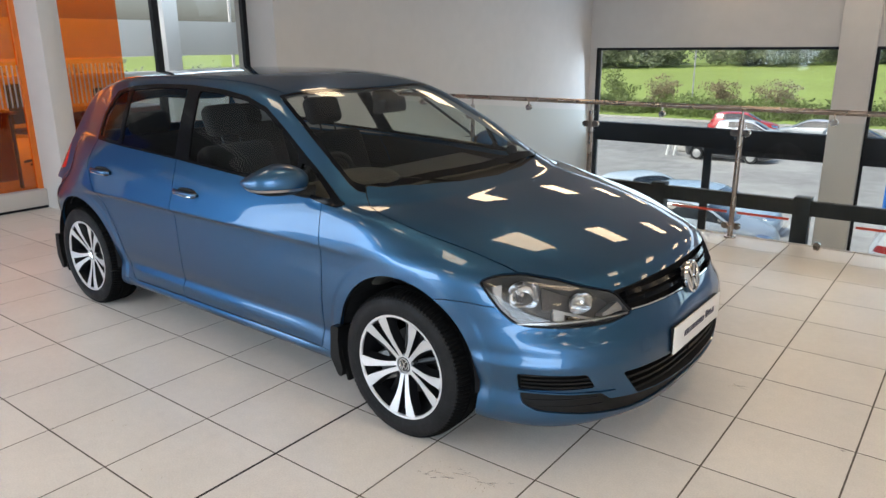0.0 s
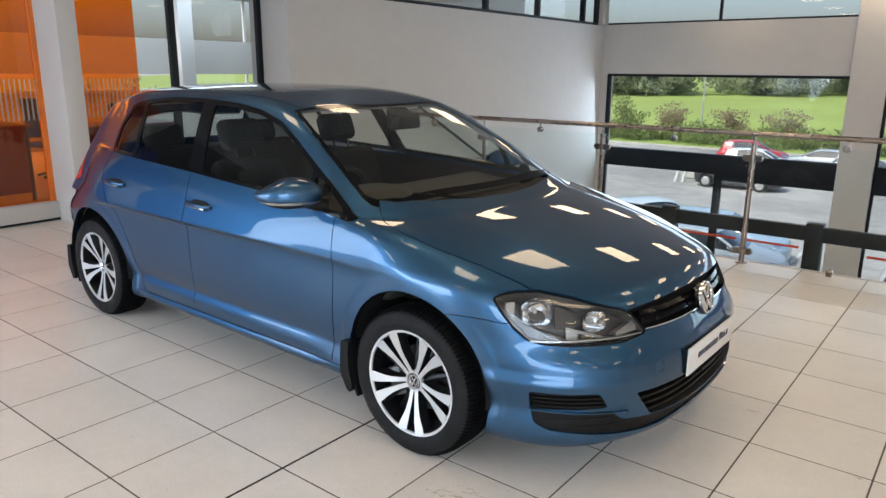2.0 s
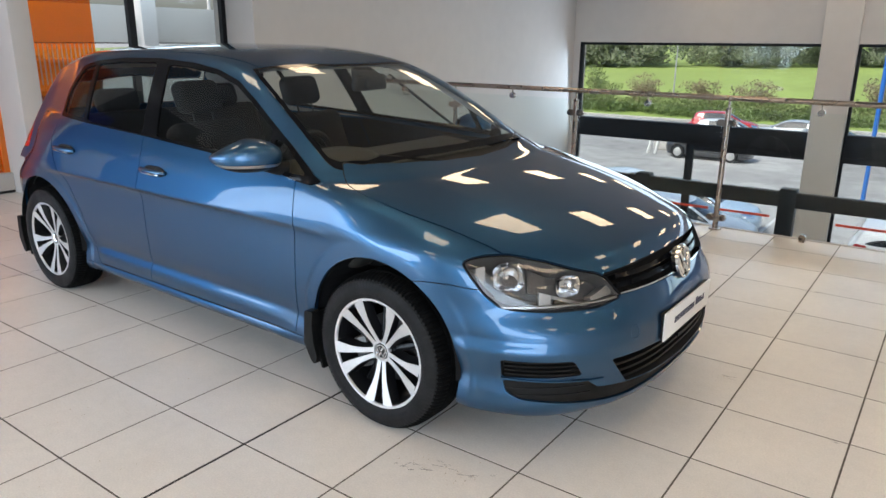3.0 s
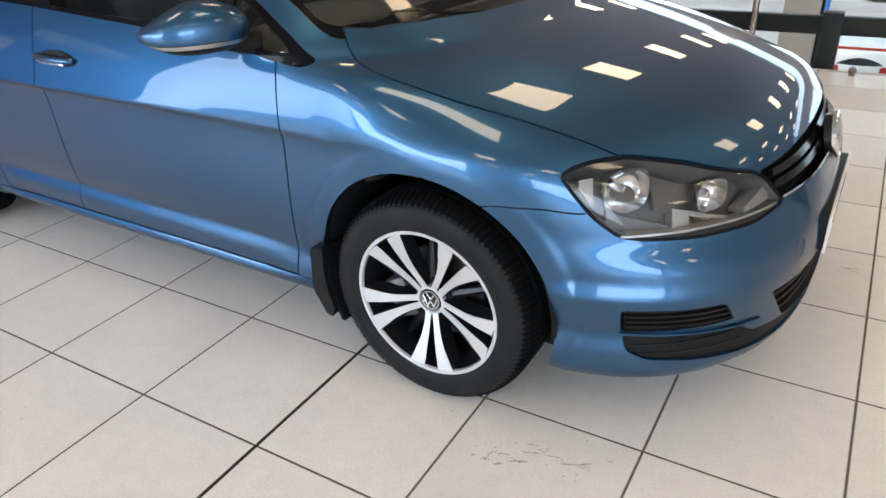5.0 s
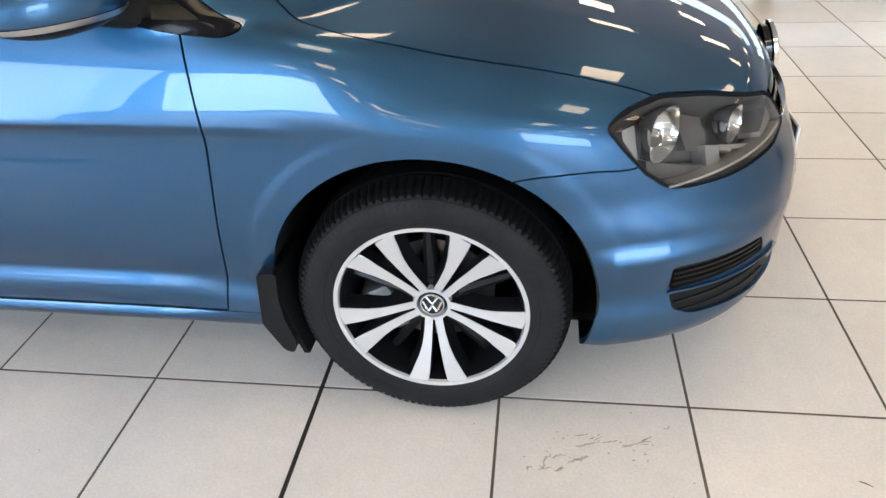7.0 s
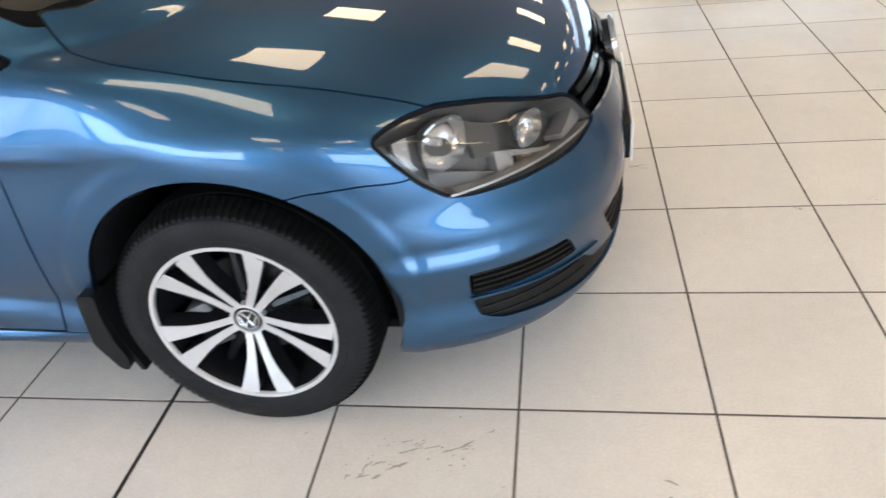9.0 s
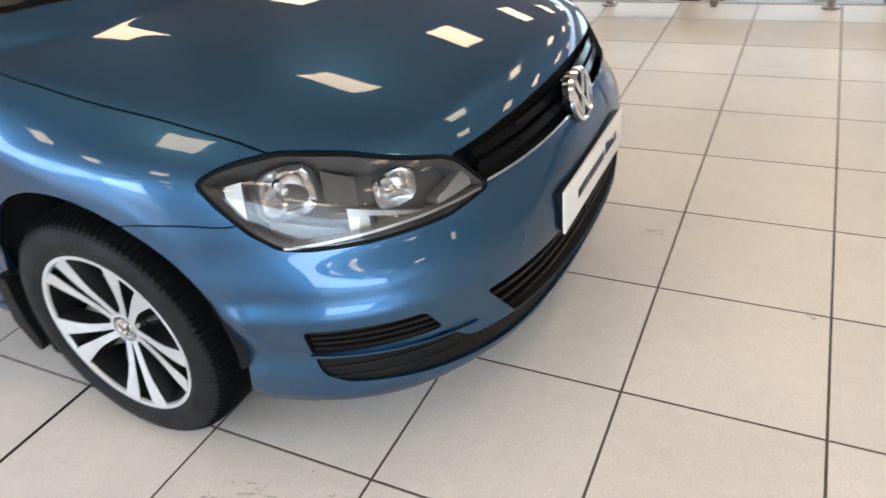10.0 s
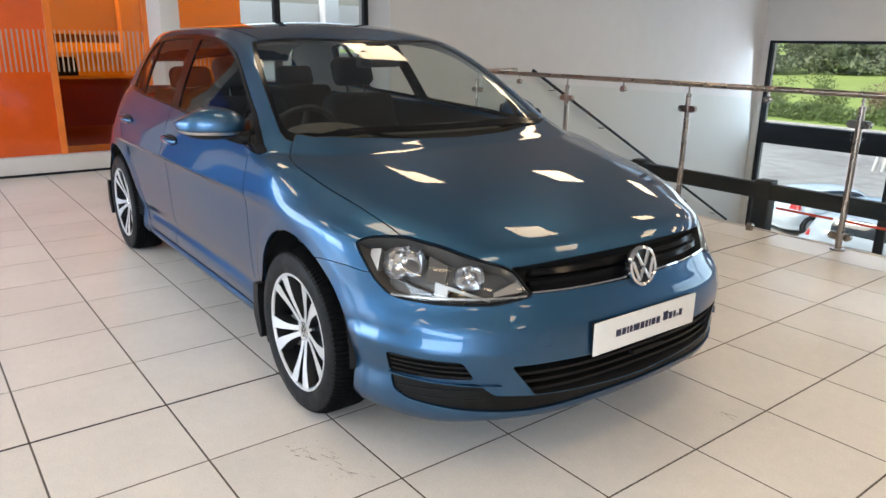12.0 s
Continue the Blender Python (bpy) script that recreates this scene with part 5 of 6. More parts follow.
        pipe(b, [(0.05 * math.cos(a2), s * 0.030, 0.05 * math.sin(a2)), (0.195 * math.cos(a2), s * 0.020, 0.195 * math.sin(a2))], [0.020, 0.012], 8)
        part("web", b, M_RIMBLACK, rim, "black inner web", smooth=True)
        b = bmesh.new()
        tube(b, (0.056 * math.cos(a2), s * 0.030, 0.056 * math.sin(a2)), (0.056 * math.cos(a2), s * 0.052, 0.056 * math.sin(a2)), 0.0095, 6)
        part("wheel_bolt", b, M_RIMBLACK, rim)
    part("hub", lathe(bmesh.new(), [(0.0, s * 0.040), (0.075, s * 0.040), (0.078, s * 0.020)], 48), M_RIMBLACK, rim, smooth=True)
    part("hub_ring", lathe(bmesh.new(), [(0.033, s * 0.058), (0.036, s * 0.0685), (0.043, s * 0.0685), (0.047, s * 0.055)], 48), M_MACHINED, rim, smooth=True)
    cap = part("centre_cap", lathe(bmesh.new(), [(0.0, s * 0.066), (0.028, s * 0.066), (0.030, s * 0.0625), (0.034, s * 0.058)], 40), M_GLOSS, rim, "black centre cap with a silver emblem", smooth=True)
    b = bmesh.new()
    lathe(b, [(0.0245, s * 0.066), (0.0255, s * 0.0685), (0.0275, s * 0.0685), (0.0285, s * 0.066)], 36)
    for pts in ([(-0.013, 0.020), (0.0, 0.002), (0.013, 0.020)], [(-0.022, 0.009), (-0.010, -0.019), (0.0, -0.003), (0.010, -0.019), (0.022, 0.009)]):
        for (u0, v0), (u1, v1) in zip(pts, pts[1:]):
            pipe(b, [(u0, s * 0.0665, v0), (u1, s * 0.0665, v1)], 0.0024, 6)
    part("emblem", b, M_CHROME, cap, smooth=True)
    part("brake_disc", lathe(bmesh.new(), [(0.07, s * 0.006), (0.138, s * 0.006), (0.138, -s * 0.016), (0.07, -s * 0.016)], 48), M_DISC, w, "grey steel brake disc", smooth=True)
    b = bmesh.new()
    lathe(b, [(0.0, s * 0.03), (0.07, s * 0.03), (0.07, -s * 0.02)], 32)
    part("disc_bell", b, M_DISC, w, smooth=True)
    cal = box(bmesh.new(), -0.165, -0.085, -0.045, 0.035, -0.05, 0.075, 0.012)
    part("brake_caliper", cal, M_CALIPER, w, "grey brake caliper", smooth=True, m=Matrix.Rotation(radians(-25 if x == 0 else 150), 4, "Y"))
    return w


for x, nm in ((0.0, "front"), (REAR_X, "rear")):
    for s in BOTH:
        wheel_at(x, s, "silver and black alloy wheel with a black tyre")
        # arch liner and mud flap
        b = bmesh.new()
        n = 26
        rows = []
        for k in range(n + 1):
            a = radians(-4 + 198 * k / n)
            rows.append([b.verts.new((x + rr * math.cos(a), s * yy, ARCH_Z + rr * math.sin(a))) for rr, yy in ((ARCH_R - 0.002, 0.845), (ARCH_R + 0.012, 0.80), (ARCH_R + 0.012, 0.50))])
        for r0, r1 in zip(rows, rows[1:]):
            for j in range(2):
                b.faces.new((r0[j], r0[j + 1], r1[j + 1], r1[j]))
        ctr = [b.verts.new((x + (ARCH_R + 0.012) * math.cos(radians(-4 + 198 * k / n)), s * 0.50, ARCH_Z + (ARCH_R + 0.012) * math.sin(radians(-4 + 198 * k / n)))) for k in range(n + 1)]
        b.faces.new(ctr)
        part("arch_liner", b, M_SEAL, car, "black wheel arch liner")
        out = rounded([(x - 0.393, 0.396), (x - 0.345, 0.398), (x - 0.353, 0.335), (x - 0.348, 0.265), (x - 0.330, 0.205), (x - 0.338, 0.166), (x - 0.362, 0.172), (x - 0.405, 0.250)], 0.012)
        wide = 0.868 if x == 0 else 0.862
        b = prism(bmesh.new(), out, 0.045, lambda u, v, w_: (u, s * (wide - w_), v))
        rows = []
        for t in np.linspace(0, 1, 7):
            z0, x0 = 0.385 - 0.235 * t, x - 0.362 + 0.045 * t * t
            rows.append([b.verts.new((x0 + dx, s * yy, z0)) for yy, dx in ((wide - 0.02, -0.007), (wide - 0.02, 0.007), (0.66, 0.012), (0.66, -0.002))])
        for r0, r1 in zip(rows, rows[1:]):
            for k in range(4):
                b.faces.new((r0[k], r0[(k + 1) % 4], r1[(k + 1) % 4], r1[k]))
        b.faces.new(rows[0][::-1])
        b.faces.new(rows[-1])
        part("mud_flap", b, M_TRIM, car, "black moulded mud flap", smooth=True)

# underside and inner tub
new_box("underbody", -3.15, 0.42, -0.70, 0.70, 0.17, 0.20, M_SEAL, car, "dark underbody", bevel=0.01)
for x0, x1 in ((-0.42, 0.40), (-3.02, -2.24)):
    new_box("inner_well", x0, x1, -0.50, 0.50, 0.20, 0.70, M_SEAL, car)
new_box("bulkhead", -0.44, 0.45, -0.60, 0.60, 0.55, 0.60, M_SEAL, car)
for s in BOTH:
    b = bmesh.new()
    tube(b, (0, s * 0.55, WHEEL_Z), (0, s * 0.76, WHEEL_Z), 0.05, 16)
    tube(b, (REAR_X, s * 0.50, WHEEL_Z), (REAR_X, s * 0.75, WHEEL_Z), 0.05, 16)
    part("axle_stub", b, M_SEAL, car)

# ---- mirrors, handles, wipers ----
def superegg(bm, ex=2.4, nu=36, nv=22):
    """A rounded box-like egg of radius 1."""
    def c(a, e):
        return math.copysign(abs(math.cos(a)) ** e, math.cos(a))

    def sn(a, e):
        return math.copysign(abs(math.sin(a)) ** e, math.sin(a))
    e = 2.0 / ex
    rows = []
    for i in range(1, nv):
        v = -math.pi / 2 + math.pi * i / nv
        rows.append([bm.verts.new((c(v, e) * c(2 * math.pi * k / nu, e), c(v, e) * sn(2 * math.pi * k / nu, e), sn(v, e))) for k in range(nu)])
    for r0, r1 in zip(rows, rows[1:]):
        for k in range(nu):
            bm.faces.new((r0[k], r0[(k + 1) % nu], r1[(k + 1) % nu], r1[k]))
    bm.faces.new(rows[0][::-1])
    bm.faces.new(rows[-1])
    return bm


for s in BOTH:
    mir = empty("door_mirror")
    mir.parent = door_mesh[s, 0]
    mir["label"] = "blue door mirror with a silver indicator strip" if s < 0 else "blue door mirror folded against the door"
    # long axis runs outwards and backwards
    # the far one is folded back against the door
    turn = Matrix.Translation((-0.645, s * 0.912, 1.012)) @ Matrix.Rotation(s * radians(37), 4, "Z") @ Matrix.Diagonal((1.06, 1.07, 1.04, 1)) if s < 0 else Matrix.Translation((-0.775, 0.868, 0.985)) @ Matrix.Rotation(radians(82), 4, "Z")

    def shell(zlo, zhi, grow=1.0):
        b = superegg(bmesh.new(), 2.45, 44, 30)
        for v in b.verts:
            x_, y_, z_ = v.co
            out = max(s * y_, 0)
            taper = 1.0 - 0.38 * out ** 2
            lift = 1.0 - 0.70 * out ** 1.2 - 0.15 * max(-s * y_, 0) ** 2
            front = 0.098 if x_ > 0 else 0.050
            v.co = (x_ * front * grow * taper, y_ * 0.134 * grow, z_ * 0.070 * grow * lift if z_ > 0 else z_ * 0.060 * grow * taper)
        geom = list(b.verts) + list(b.edges) + list(b.faces)
        bmesh.ops.bisect_plane(b, geom=geom, plane_co=(0, 0, zlo), plane_no=(0, 0, 1), clear_inner=True)
        geom = list(b.verts) + list(b.edges) + list(b.faces)
        bmesh.ops.bisect_plane(b, geom=geom, plane_co=(0, 0, zhi), plane_no=(0, 0, 1), clear_outer=True)
        return b

    part("cap", shell(-0.021, 0.2), M_PAINT, mir, "blue mirror cap", smooth=True, m=turn)
    part("indicator_strip", shell(-0.034, -0.0225, 1.004), M_SATIN, mir, "pale silver indicator strip", smooth=True, m=turn)
    part("housing", shell(-0.2, -0.0345, 0.992), M_TRIM, mir, "black lower mirror housing", smooth=True, m=turn)
    gl = box(bmesh.new(), -0.044, -0.041, -0.092, 0.080, -0.034, 0.030, 0.0)
    part("mirror_glass", gl, M_CHROME, mir, "mirror glass", m=turn)
    b = bmesh.new()
    pipe(b, [(-0.60, s * 0.875, 0.985), (-0.57, s * 0.83, 0.965), (-0.545, s * 0.785, 0.955)], [0.030, 0.028, 0.034], 12)
    part("stalk", b, M_TRIM, mir, "black mirror stalk", smooth=True)
    # door handles: dark cup and body-coloured grip with a chrome lower edge
    for k, (hx, hz) in enumerate(((-1.435, 0.853), (-2.300, 0.878))):
        dad = door_mesh[s, k]
        yy = []
        for q in (-0.10, -0.05, 0.0, 0.05, 0.10):
            lo_, hi_ = 0.5, 1.0
            for _ in range(30):
                m_ = (lo_ + hi_) / 2
                if car_body(np.array([hx + q]), np.array([m_]), np.array([hz]))[0] > 0:
                    hi_ = m_
                else:
                    lo_ = m_
            yy.append(lo_)
        b = superegg(bmesh.new(), 2.6, 28, 14)
        for v in b.verts:
            v.co = (v.co.x * 0.088, v.co.y * 0.009, v.co.z * 0.034)
        part("handle_cup", b, M_SEAL, dad, "dark handle recess", smooth=True, m=Matrix.Translation((hx, s * (yy[2] - 0.0005), hz - 0.006)))
        b = bmesh.new()
        pts = [(hx - 0.105, s * (yy[0] + 0.004), hz + 0.006), (hx - 0.085, s * (yy[0] + 0.018), hz + 0.006), (hx - 0.04, s * (yy[1] + 0.026), hz + 0.005), (hx + 0.02, s * (yy[2] + 0.027), hz + 0.004), (hx + 0.07, s * (yy[3] + 0.021), hz + 0.002), (hx + 0.098, s * (yy[4] + 0.004), hz)]
        pipe(b, pts, [0.010, 0.0115, 0.012, 0.012, 0.0115, 0.009], 12)
        handle = part("door_handle", b, M_PAINT, dad, "blue pull handle", smooth=True)
        b = bmesh.new()
        pipe(b, [(p[0], p[1] + s * 0.005, p[2] - 0.0115) for p in pts[1:-1]], 0.0038, 8)
        part("handle_strip", b, M_CHROME, handle, "thin chrome edge", smooth=True)

# black corner pieces ahead of the front windows are part of the surround; wipers lie on the cowl
for y0, y1, xe in ((0.02, -0.52, -0.30), (0.60, 0.10, -0.235)):
    wp = empty("wiper")
    wp.parent = car
    wp["label"] = "black windscreen wiper"
    pts = []
    for q in np.linspace(0, 1, 9):
        y_ = y0 + (y1 - y0) * q
        x_ = -0.155 - 0.20 * (abs(y_) / 0.65) ** 2 - 0.018 * q + 0.004
        z_ = float(screen_z(x_, abs(y_)))
        pts.append((x_ + 0.022, y_, z_ - 0.010))
    part("arm", pipe(bmesh.new(), pts, 0.006, 8), M_TRIM, wp, smooth=True)
    part("blade", pipe(bmesh.new(), [(p[0] - 0.012, p[1], p[2] - 0.002) for p in pts[2:]], 0.005, 6), M_TRIM, wp, smooth=True)

# bonnet washer jets
for y_ in (-0.30, 0.30):
    zz = float(hood_mid(-0.10) - hood_fall(-0.10) * (0.30 / 0.72) ** 2.3)
    part("washer_jet", box(bmesh.new(), -0.112, -0.090, y_ - 0.014, y_ + 0.014, zz - 0.004, zz + 0.008, 0.004), M_TRIM, car, smooth=True)

# ---- cabin ----
inner = [f for f in frame_f + roof_f + door_f + door_r if skin.v[list(f)][:, 2].min() > 0.99 and -2.95 < skin.v[list(f)][:, 0].mean() < -0.5]
for s in BOTH:
    skin_mesh("headlining", skin, inner, M_LINER, car, (s,), "pale grey pillar and roof lining", off=-0.028, flange=0, flip=True)
lower_in = [f for f in door_f + door_r + frame_f if skin.v[list(f)][:, 2].max() < 1.0 and skin.v[list(f)][:, 2].min() > 0.25 and -2.9 < skin.v[list(f)][:, 0].mean() < -0.45]
for s in BOTH:
    skin_mesh("door_card", skin, lower_in, M_INNER, car, (s,), "dark door lining", off=-0.05, flange=0, flip=True)
new_box("cabin_floor", -2.4, -0.4, -0.72, 0.72, 0.20, 0.24, M_INNER, car)
new_box("parcel_shelf", -3.0, -2.55, -0.62, 0.62, 0.93, 0.95, M_INNER, car, bevel=0.008)
dash = box(bmesh.new(), -0.88, -0.24, -0.72, 0.72, 0.55, 0.93, 0.05, 3)
for v in dash.verts:
    if v.co.z > 0.7:
        v.co.z += 0.028 * step(-0.88, -0.62, v.co.x) - 0.055 * step(-0.40, -0.22, v.co.x) - 0.05 * (v.co.y / 0.72) ** 2 * step(-0.55, -0.30, v.co.x)
part("dashboard", dash, M_DASH, car, "dark moulded dashboard", smooth=True)
hood_b = superegg(bmesh.new(), 2.5, 28, 14)
for v in hood_b.verts:
    v.co = (-0.66 + v.co.x * 0.16, -0.37 + v.co.y * 0.19, 0.930 + v.co.z * 0.055)
part("instrument_hood", hood_b, M_DASH, car, smooth=True)
wheel_c = Matrix.Translation((-0.93, -0.37, 0.875)) @ Matrix.Rotation(radians(-66), 4, "Y")
b = pipe(bmesh.new(), [(0.182 * math.cos(a), 0.182 * math.sin(a), 0) for a in np.linspace(0, 2 * math.pi, 40, endpoint=False)], 0.015, 10, closed=True)
sw = part("steering_wheel", b, M_INNER, car, "dark leather steering wheel", smooth=True, m=wheel_c)
b = superegg(bmesh.new(), 2.4, 24, 12)
for v in b.verts:
    v.co = (v.co.x * 0.075, v.co.y * 0.085, v.co.z * 0.03)
part("hub_pad", b, M_INNER, sw, smooth=True, m=wheel_c)
for a in (0, 180, 270):
    p = (0.175 * math.cos(radians(a + 90)), 0.175 * math.sin(radians(a + 90)), 0)
    part("spoke", pipe(bmesh.new(), [(0, 0, 0), p], [0.022, 0.014], 8), M_INNER, sw, smooth=True, m=wheel_c)


def seat(x, y, wide, headrests, label, dad, low=0.0):
    st = empty("seat")
    st.parent = dad
    st["label"] = label
    lean = Matrix.Translation((x - 0.24, y, 0.47)) @ Matrix.Rotation(radians(-20), 4, "Y")
    part("seat_cushion", box(bmesh.new(), x - 0.25, x + 0.27, y - wide / 2, y + wide / 2, 0.33, 0.50, 0.05, 3), M_CLOTH, st, smooth=True)
    b = box(bmesh.new(), -0.075, 0.075, -wide / 2, wide / 2, -0.05, 0.60, 0.055, 4)
    for v in b.verts:
        if v.co.z > 0.35:
            v.co.y *= 1 - 0.35 * (v.co.z - 0.35) if wide < 0.8 else 1
    part("seat_back", b, M_CLOTH, st, smooth=True, m=lean)
    for dy in headrests:
        b = box(bmesh.new(), -0.055, 0.045, dy - 0.135, dy + 0.135, 0.655 - low, 0.83 - 1.4 * low, 0.045, 4)
        hrst = part("headrest", b, M_CLOTH, st, smooth=True, m=lean)
        b = bmesh.new()
        for e in (-0.06, 0.06):
            tube(b, (0, dy + e, 0.58), (0, dy + e, 0.67), 0.006, 8)
        part("headrest_post", b, M_RIMBLACK, hrst, smooth=True, m=lean)


seat(-1.24, -0.37, 0.50, (0.0,), "dark cloth front seat", car)
seat(-1.24, 0.37, 0.50, (0.0,), "dark cloth front seat", car)
seat(-2.10, 0.0, 1.24, (-0.37, 0.37), "dark cloth rear bench", car, 0.06)
b = box(bmesh.new(), -0.018, 0.022, -0.130, 0.130, -0.040, 0.040, 0.018, 3)
rv = part("interior_mirror", b, M_INNER, car, "dark rear-view mirror", smooth=True, m=pose(-0.80, -0.01, 1.265, 0, 12, 8))
part("mirror_stem", pipe(bmesh.new(), [(-0.79, -0.01, 1.27), (-0.75, 0.0, 1.272)], 0.014, 8), M_INNER, rv, smooth=True)
pod = box(bmesh.new(), -0.87, -0.745, -0.075, 0.075, 1.255, 1.318, 0.02, 3)
for v in pod.verts:
    v.co.z -= 0.48 * (v.co.x + 0.87)
part("sensor_pod", pod, M_INNER, car, "dark sensor cover behind the windscreen", smooth=True, m=Matrix.Translation((0, 0, 0.028)))
# ---- outside: car park, verge, field and woodland ----
GROUND_Z = -4.2
ground = set_at(from_faces("ground", [(-900, 12.7, GROUND_Z), (900, 12.7, GROUND_Z), (900, 1500, GROUND_Z), (-900, 1500, GROUND_Z), (-900, -900, GROUND_Z - 0.05), (900, -900, GROUND_Z - 0.05)], [(0, 1, 2, 3), (4, 5, 1, 0)], M_ASPHALT), "grey asphalt car park with worn patches", "ground")
M_LINE = mat("road_paint", (0.6, 0.6, 0.58), rough=0.8, noise_scale=2, noise_amt=0.15)
M_KERB = mat("concrete_kerb", (0.42, 0.40, 0.37), rough=0.9, noise_scale=3, noise_amt=0.12)
for k in range(9):
    set_at(new_box("bay_line", -16 + 2.6 * k, -15.9 + 2.6 * k, 20.5, 25.3, GROUND_Z, GROUND_Z + 0.006, M_LINE), "white painted parking bay line", "road marking", group="bay lines")
kerb = set_at(new_box("kerb", -120, 60, 52.4, 52.7, GROUND_Z, GROUND_Z + 0.14, M_KERB, bevel=0.02), "pale concrete kerb along the verge", "kerb")
fv, ff_ = [], []
rows_y = [52.7, 56, 62, 80, 110, 140, 168, 260, 900]
rows_z = [0.1, 0.25, 0.4, 0.67, 1.07, 1.5, 1.9, 5.8, 18.0]
for y_, z_ in zip(rows_y, rows_z):
    for k in range(25):
        x_ = -300 + 25 * k
        fv.append((x_, y_, GROUND_Z + z_ + (0.25 * noise.noise((x_ * 0.02, y_ * 0.02, 0)) if y_ > 60 else 0)))
for r in range(len(rows_y) - 1):
    for k in range(24):
        a = r * 25 + k
        ff_.append((a, a + 1, a + 26, a + 25))
field = set_at(from_faces("meadow", fv, ff_, M_FIELD, smooth=True), "bright green meadow rising behind the car park", "field")


def leaves(rng, centres, radii, count, size):
    """Loose leaf clumps in rounded heaps."""
    n = len(centres)
    pick = rng.integers(0, n, count)
    d = rng.normal(size=(count, 3))
    d /= np.linalg.norm(d, axis=1, keepdims=True)
    p = np.array(centres)[pick] + d * np.array(radii)[pick] * (rng.random((count, 1)) ** 0.33) * rng.uniform(0.75, 1.12, (count, 1))
    u, w = rng.normal(size=(2, count, 3))
    u /= np.linalg.norm(u, axis=1, keepdims=True)
    w -= (w * u).sum(1, keepdims=True) * u
    w /= np.linalg.norm(w, axis=1, keepdims=True)
    s = size * rng.uniform(0.6, 1.4, (count, 1))
    v = np.stack([p - u * s, p - w * s * 0.6 + u * s * 0.2, p + u * s * 1.1, p + w * s * 0.6], 1).reshape(-1, 3)
    return v, [(4 * i, 4 * i + 1, 4 * i + 2, 4 * i + 3) for i in range(count)]


rng = np.random.default_rng(5)
# woodland along the top of the field, in the leaf colour paled for haze
cs, rs = [], []
for k in range(240):
    x_ = rng.uniform(-92, 50)
    y_ = 137 + 0.75 * (x_ + 35) * (x_ < 20) + rng.uniform(0, 24)
    top = rng.uniform(8.0, 13.0)
    for j in range(4):
        cs.append((x_ + rng.normal() * 1.6, y_ + rng.normal() * 1.5, GROUND_Z + 1.7 + top * (0.15 + 0.22 * j)))
        rs.append([rng.uniform(1.8, 3.4) * (1.1 - 0.16 * j)] * 2 + [rng.uniform(1.2, 2.0)])
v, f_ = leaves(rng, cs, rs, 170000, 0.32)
wood = tagged(from_faces("woodland", v, f_, M_LEAF_HAZED), "belt of mixed green trees beyond the field", "trees", kind="stuff")
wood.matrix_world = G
# trees on the far side of the back room's windows
cs = [(rng.uniform(-46, -40), y_, GROUND_Z + rng.uniform(0.5, 3.9)) for y_ in np.linspace(2, 46, 150)]
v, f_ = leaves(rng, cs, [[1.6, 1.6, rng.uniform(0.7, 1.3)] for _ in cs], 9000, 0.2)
belt = tagged(from_faces("tree_belt", v, f_, M_LEAF_HAZED), "pale green trees beyond the far windows", "trees", kind="stuff")
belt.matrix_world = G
# rough hedge along the verge
cs = [(x_, rng.uniform(54.0, 56.0), GROUND_Z + 0.7) for x_ in np.linspace(-60, 16, 110)]
v, f_ = leaves(rng, cs, [[1.2, 0.9, rng.uniform(0.8, 1.5)] for _ in cs], 32000, 0.13)
hedge = tagged(from_faces("hedge", v, f_, M_LEAF), "low rough green hedge along the verge", "hedge", kind="stuff")
hedge.matrix_world = G


def shrub(x_, y_, high, wide, leaf, label):
    t = tagged(empty("shrub", G @ Matrix.Translation((x_, y_, GROUND_Z + 0.15))), label, "shrub", "shrubs on the verge")
    b = bmesh.new()
    tips = []
    for k in range(11):
        a, out = rng.uniform(0, 2 * math.pi), rng.uniform(0.3, 1.0) * wide * 0.5
        tip = Vector((out * math.cos(a), out * math.sin(a) * 0.7, high * rng.uniform(0.28, 0.98)))
        mid = Vector((tip.x * 0.35, tip.y * 0.35, tip.z * 0.5))
        pipe(b, [(0, 0, 0), mid, tip], [0.05, 0.03, 0.012], 6)
        tips += [tip, (tip + mid) / 2, mid * 1.2]
    part("trunk", b, M_BARK, t, smooth=True)
    rr = [[0.30 * wide * rng.uniform(0.5, 0.9), 0.26 * wide * rng.uniform(0.5, 0.9), 0.16 * high * rng.uniform(0.6, 1.1)] for _ in tips]
    v, f_ = leaves(rng, [tuple(p) for p in tips], rr, 2600, 0.085)
    from_faces("crown", v, f_, leaf, t)


for x_, y_, hi_, wi_, m_, lb in ((-24.5, 57, 3.4, 4.2, M_LEAF, "green leafy shrub on the verge"), (-20.8, 57, 3.0, 3.6, M_BLUSH, "copper tinted shrub on the verge"), (-15.6, 57.5, 2.8, 3.4, M_BLUSH, "copper tinted shrub on the verge"),
                                (-11.4, 57, 2.7, 3.8, M_BLUSH, "copper tinted shrub on the verge"), (-7.0, 57, 2.3, 2.8, M_LEAF, "green leafy shrub on the verge"), (-3.0, 56.5, 3.2, 3.4, M_BLUSH, "copper tinted shrub on the verge"),
                                (-29.5, 57, 3.2, 4.6, M_LEAF, "green leafy shrub on the verge"), (-35.0, 57.5, 2.9, 4.4, M_LEAF, "green leafy shrub on the verge"), (-43.0, 60, 3.3, 3.0, M_BLUSH, "copper tinted shrub on the verge")):
    shrub(x_, y_, hi_, wi_, m_, lb)

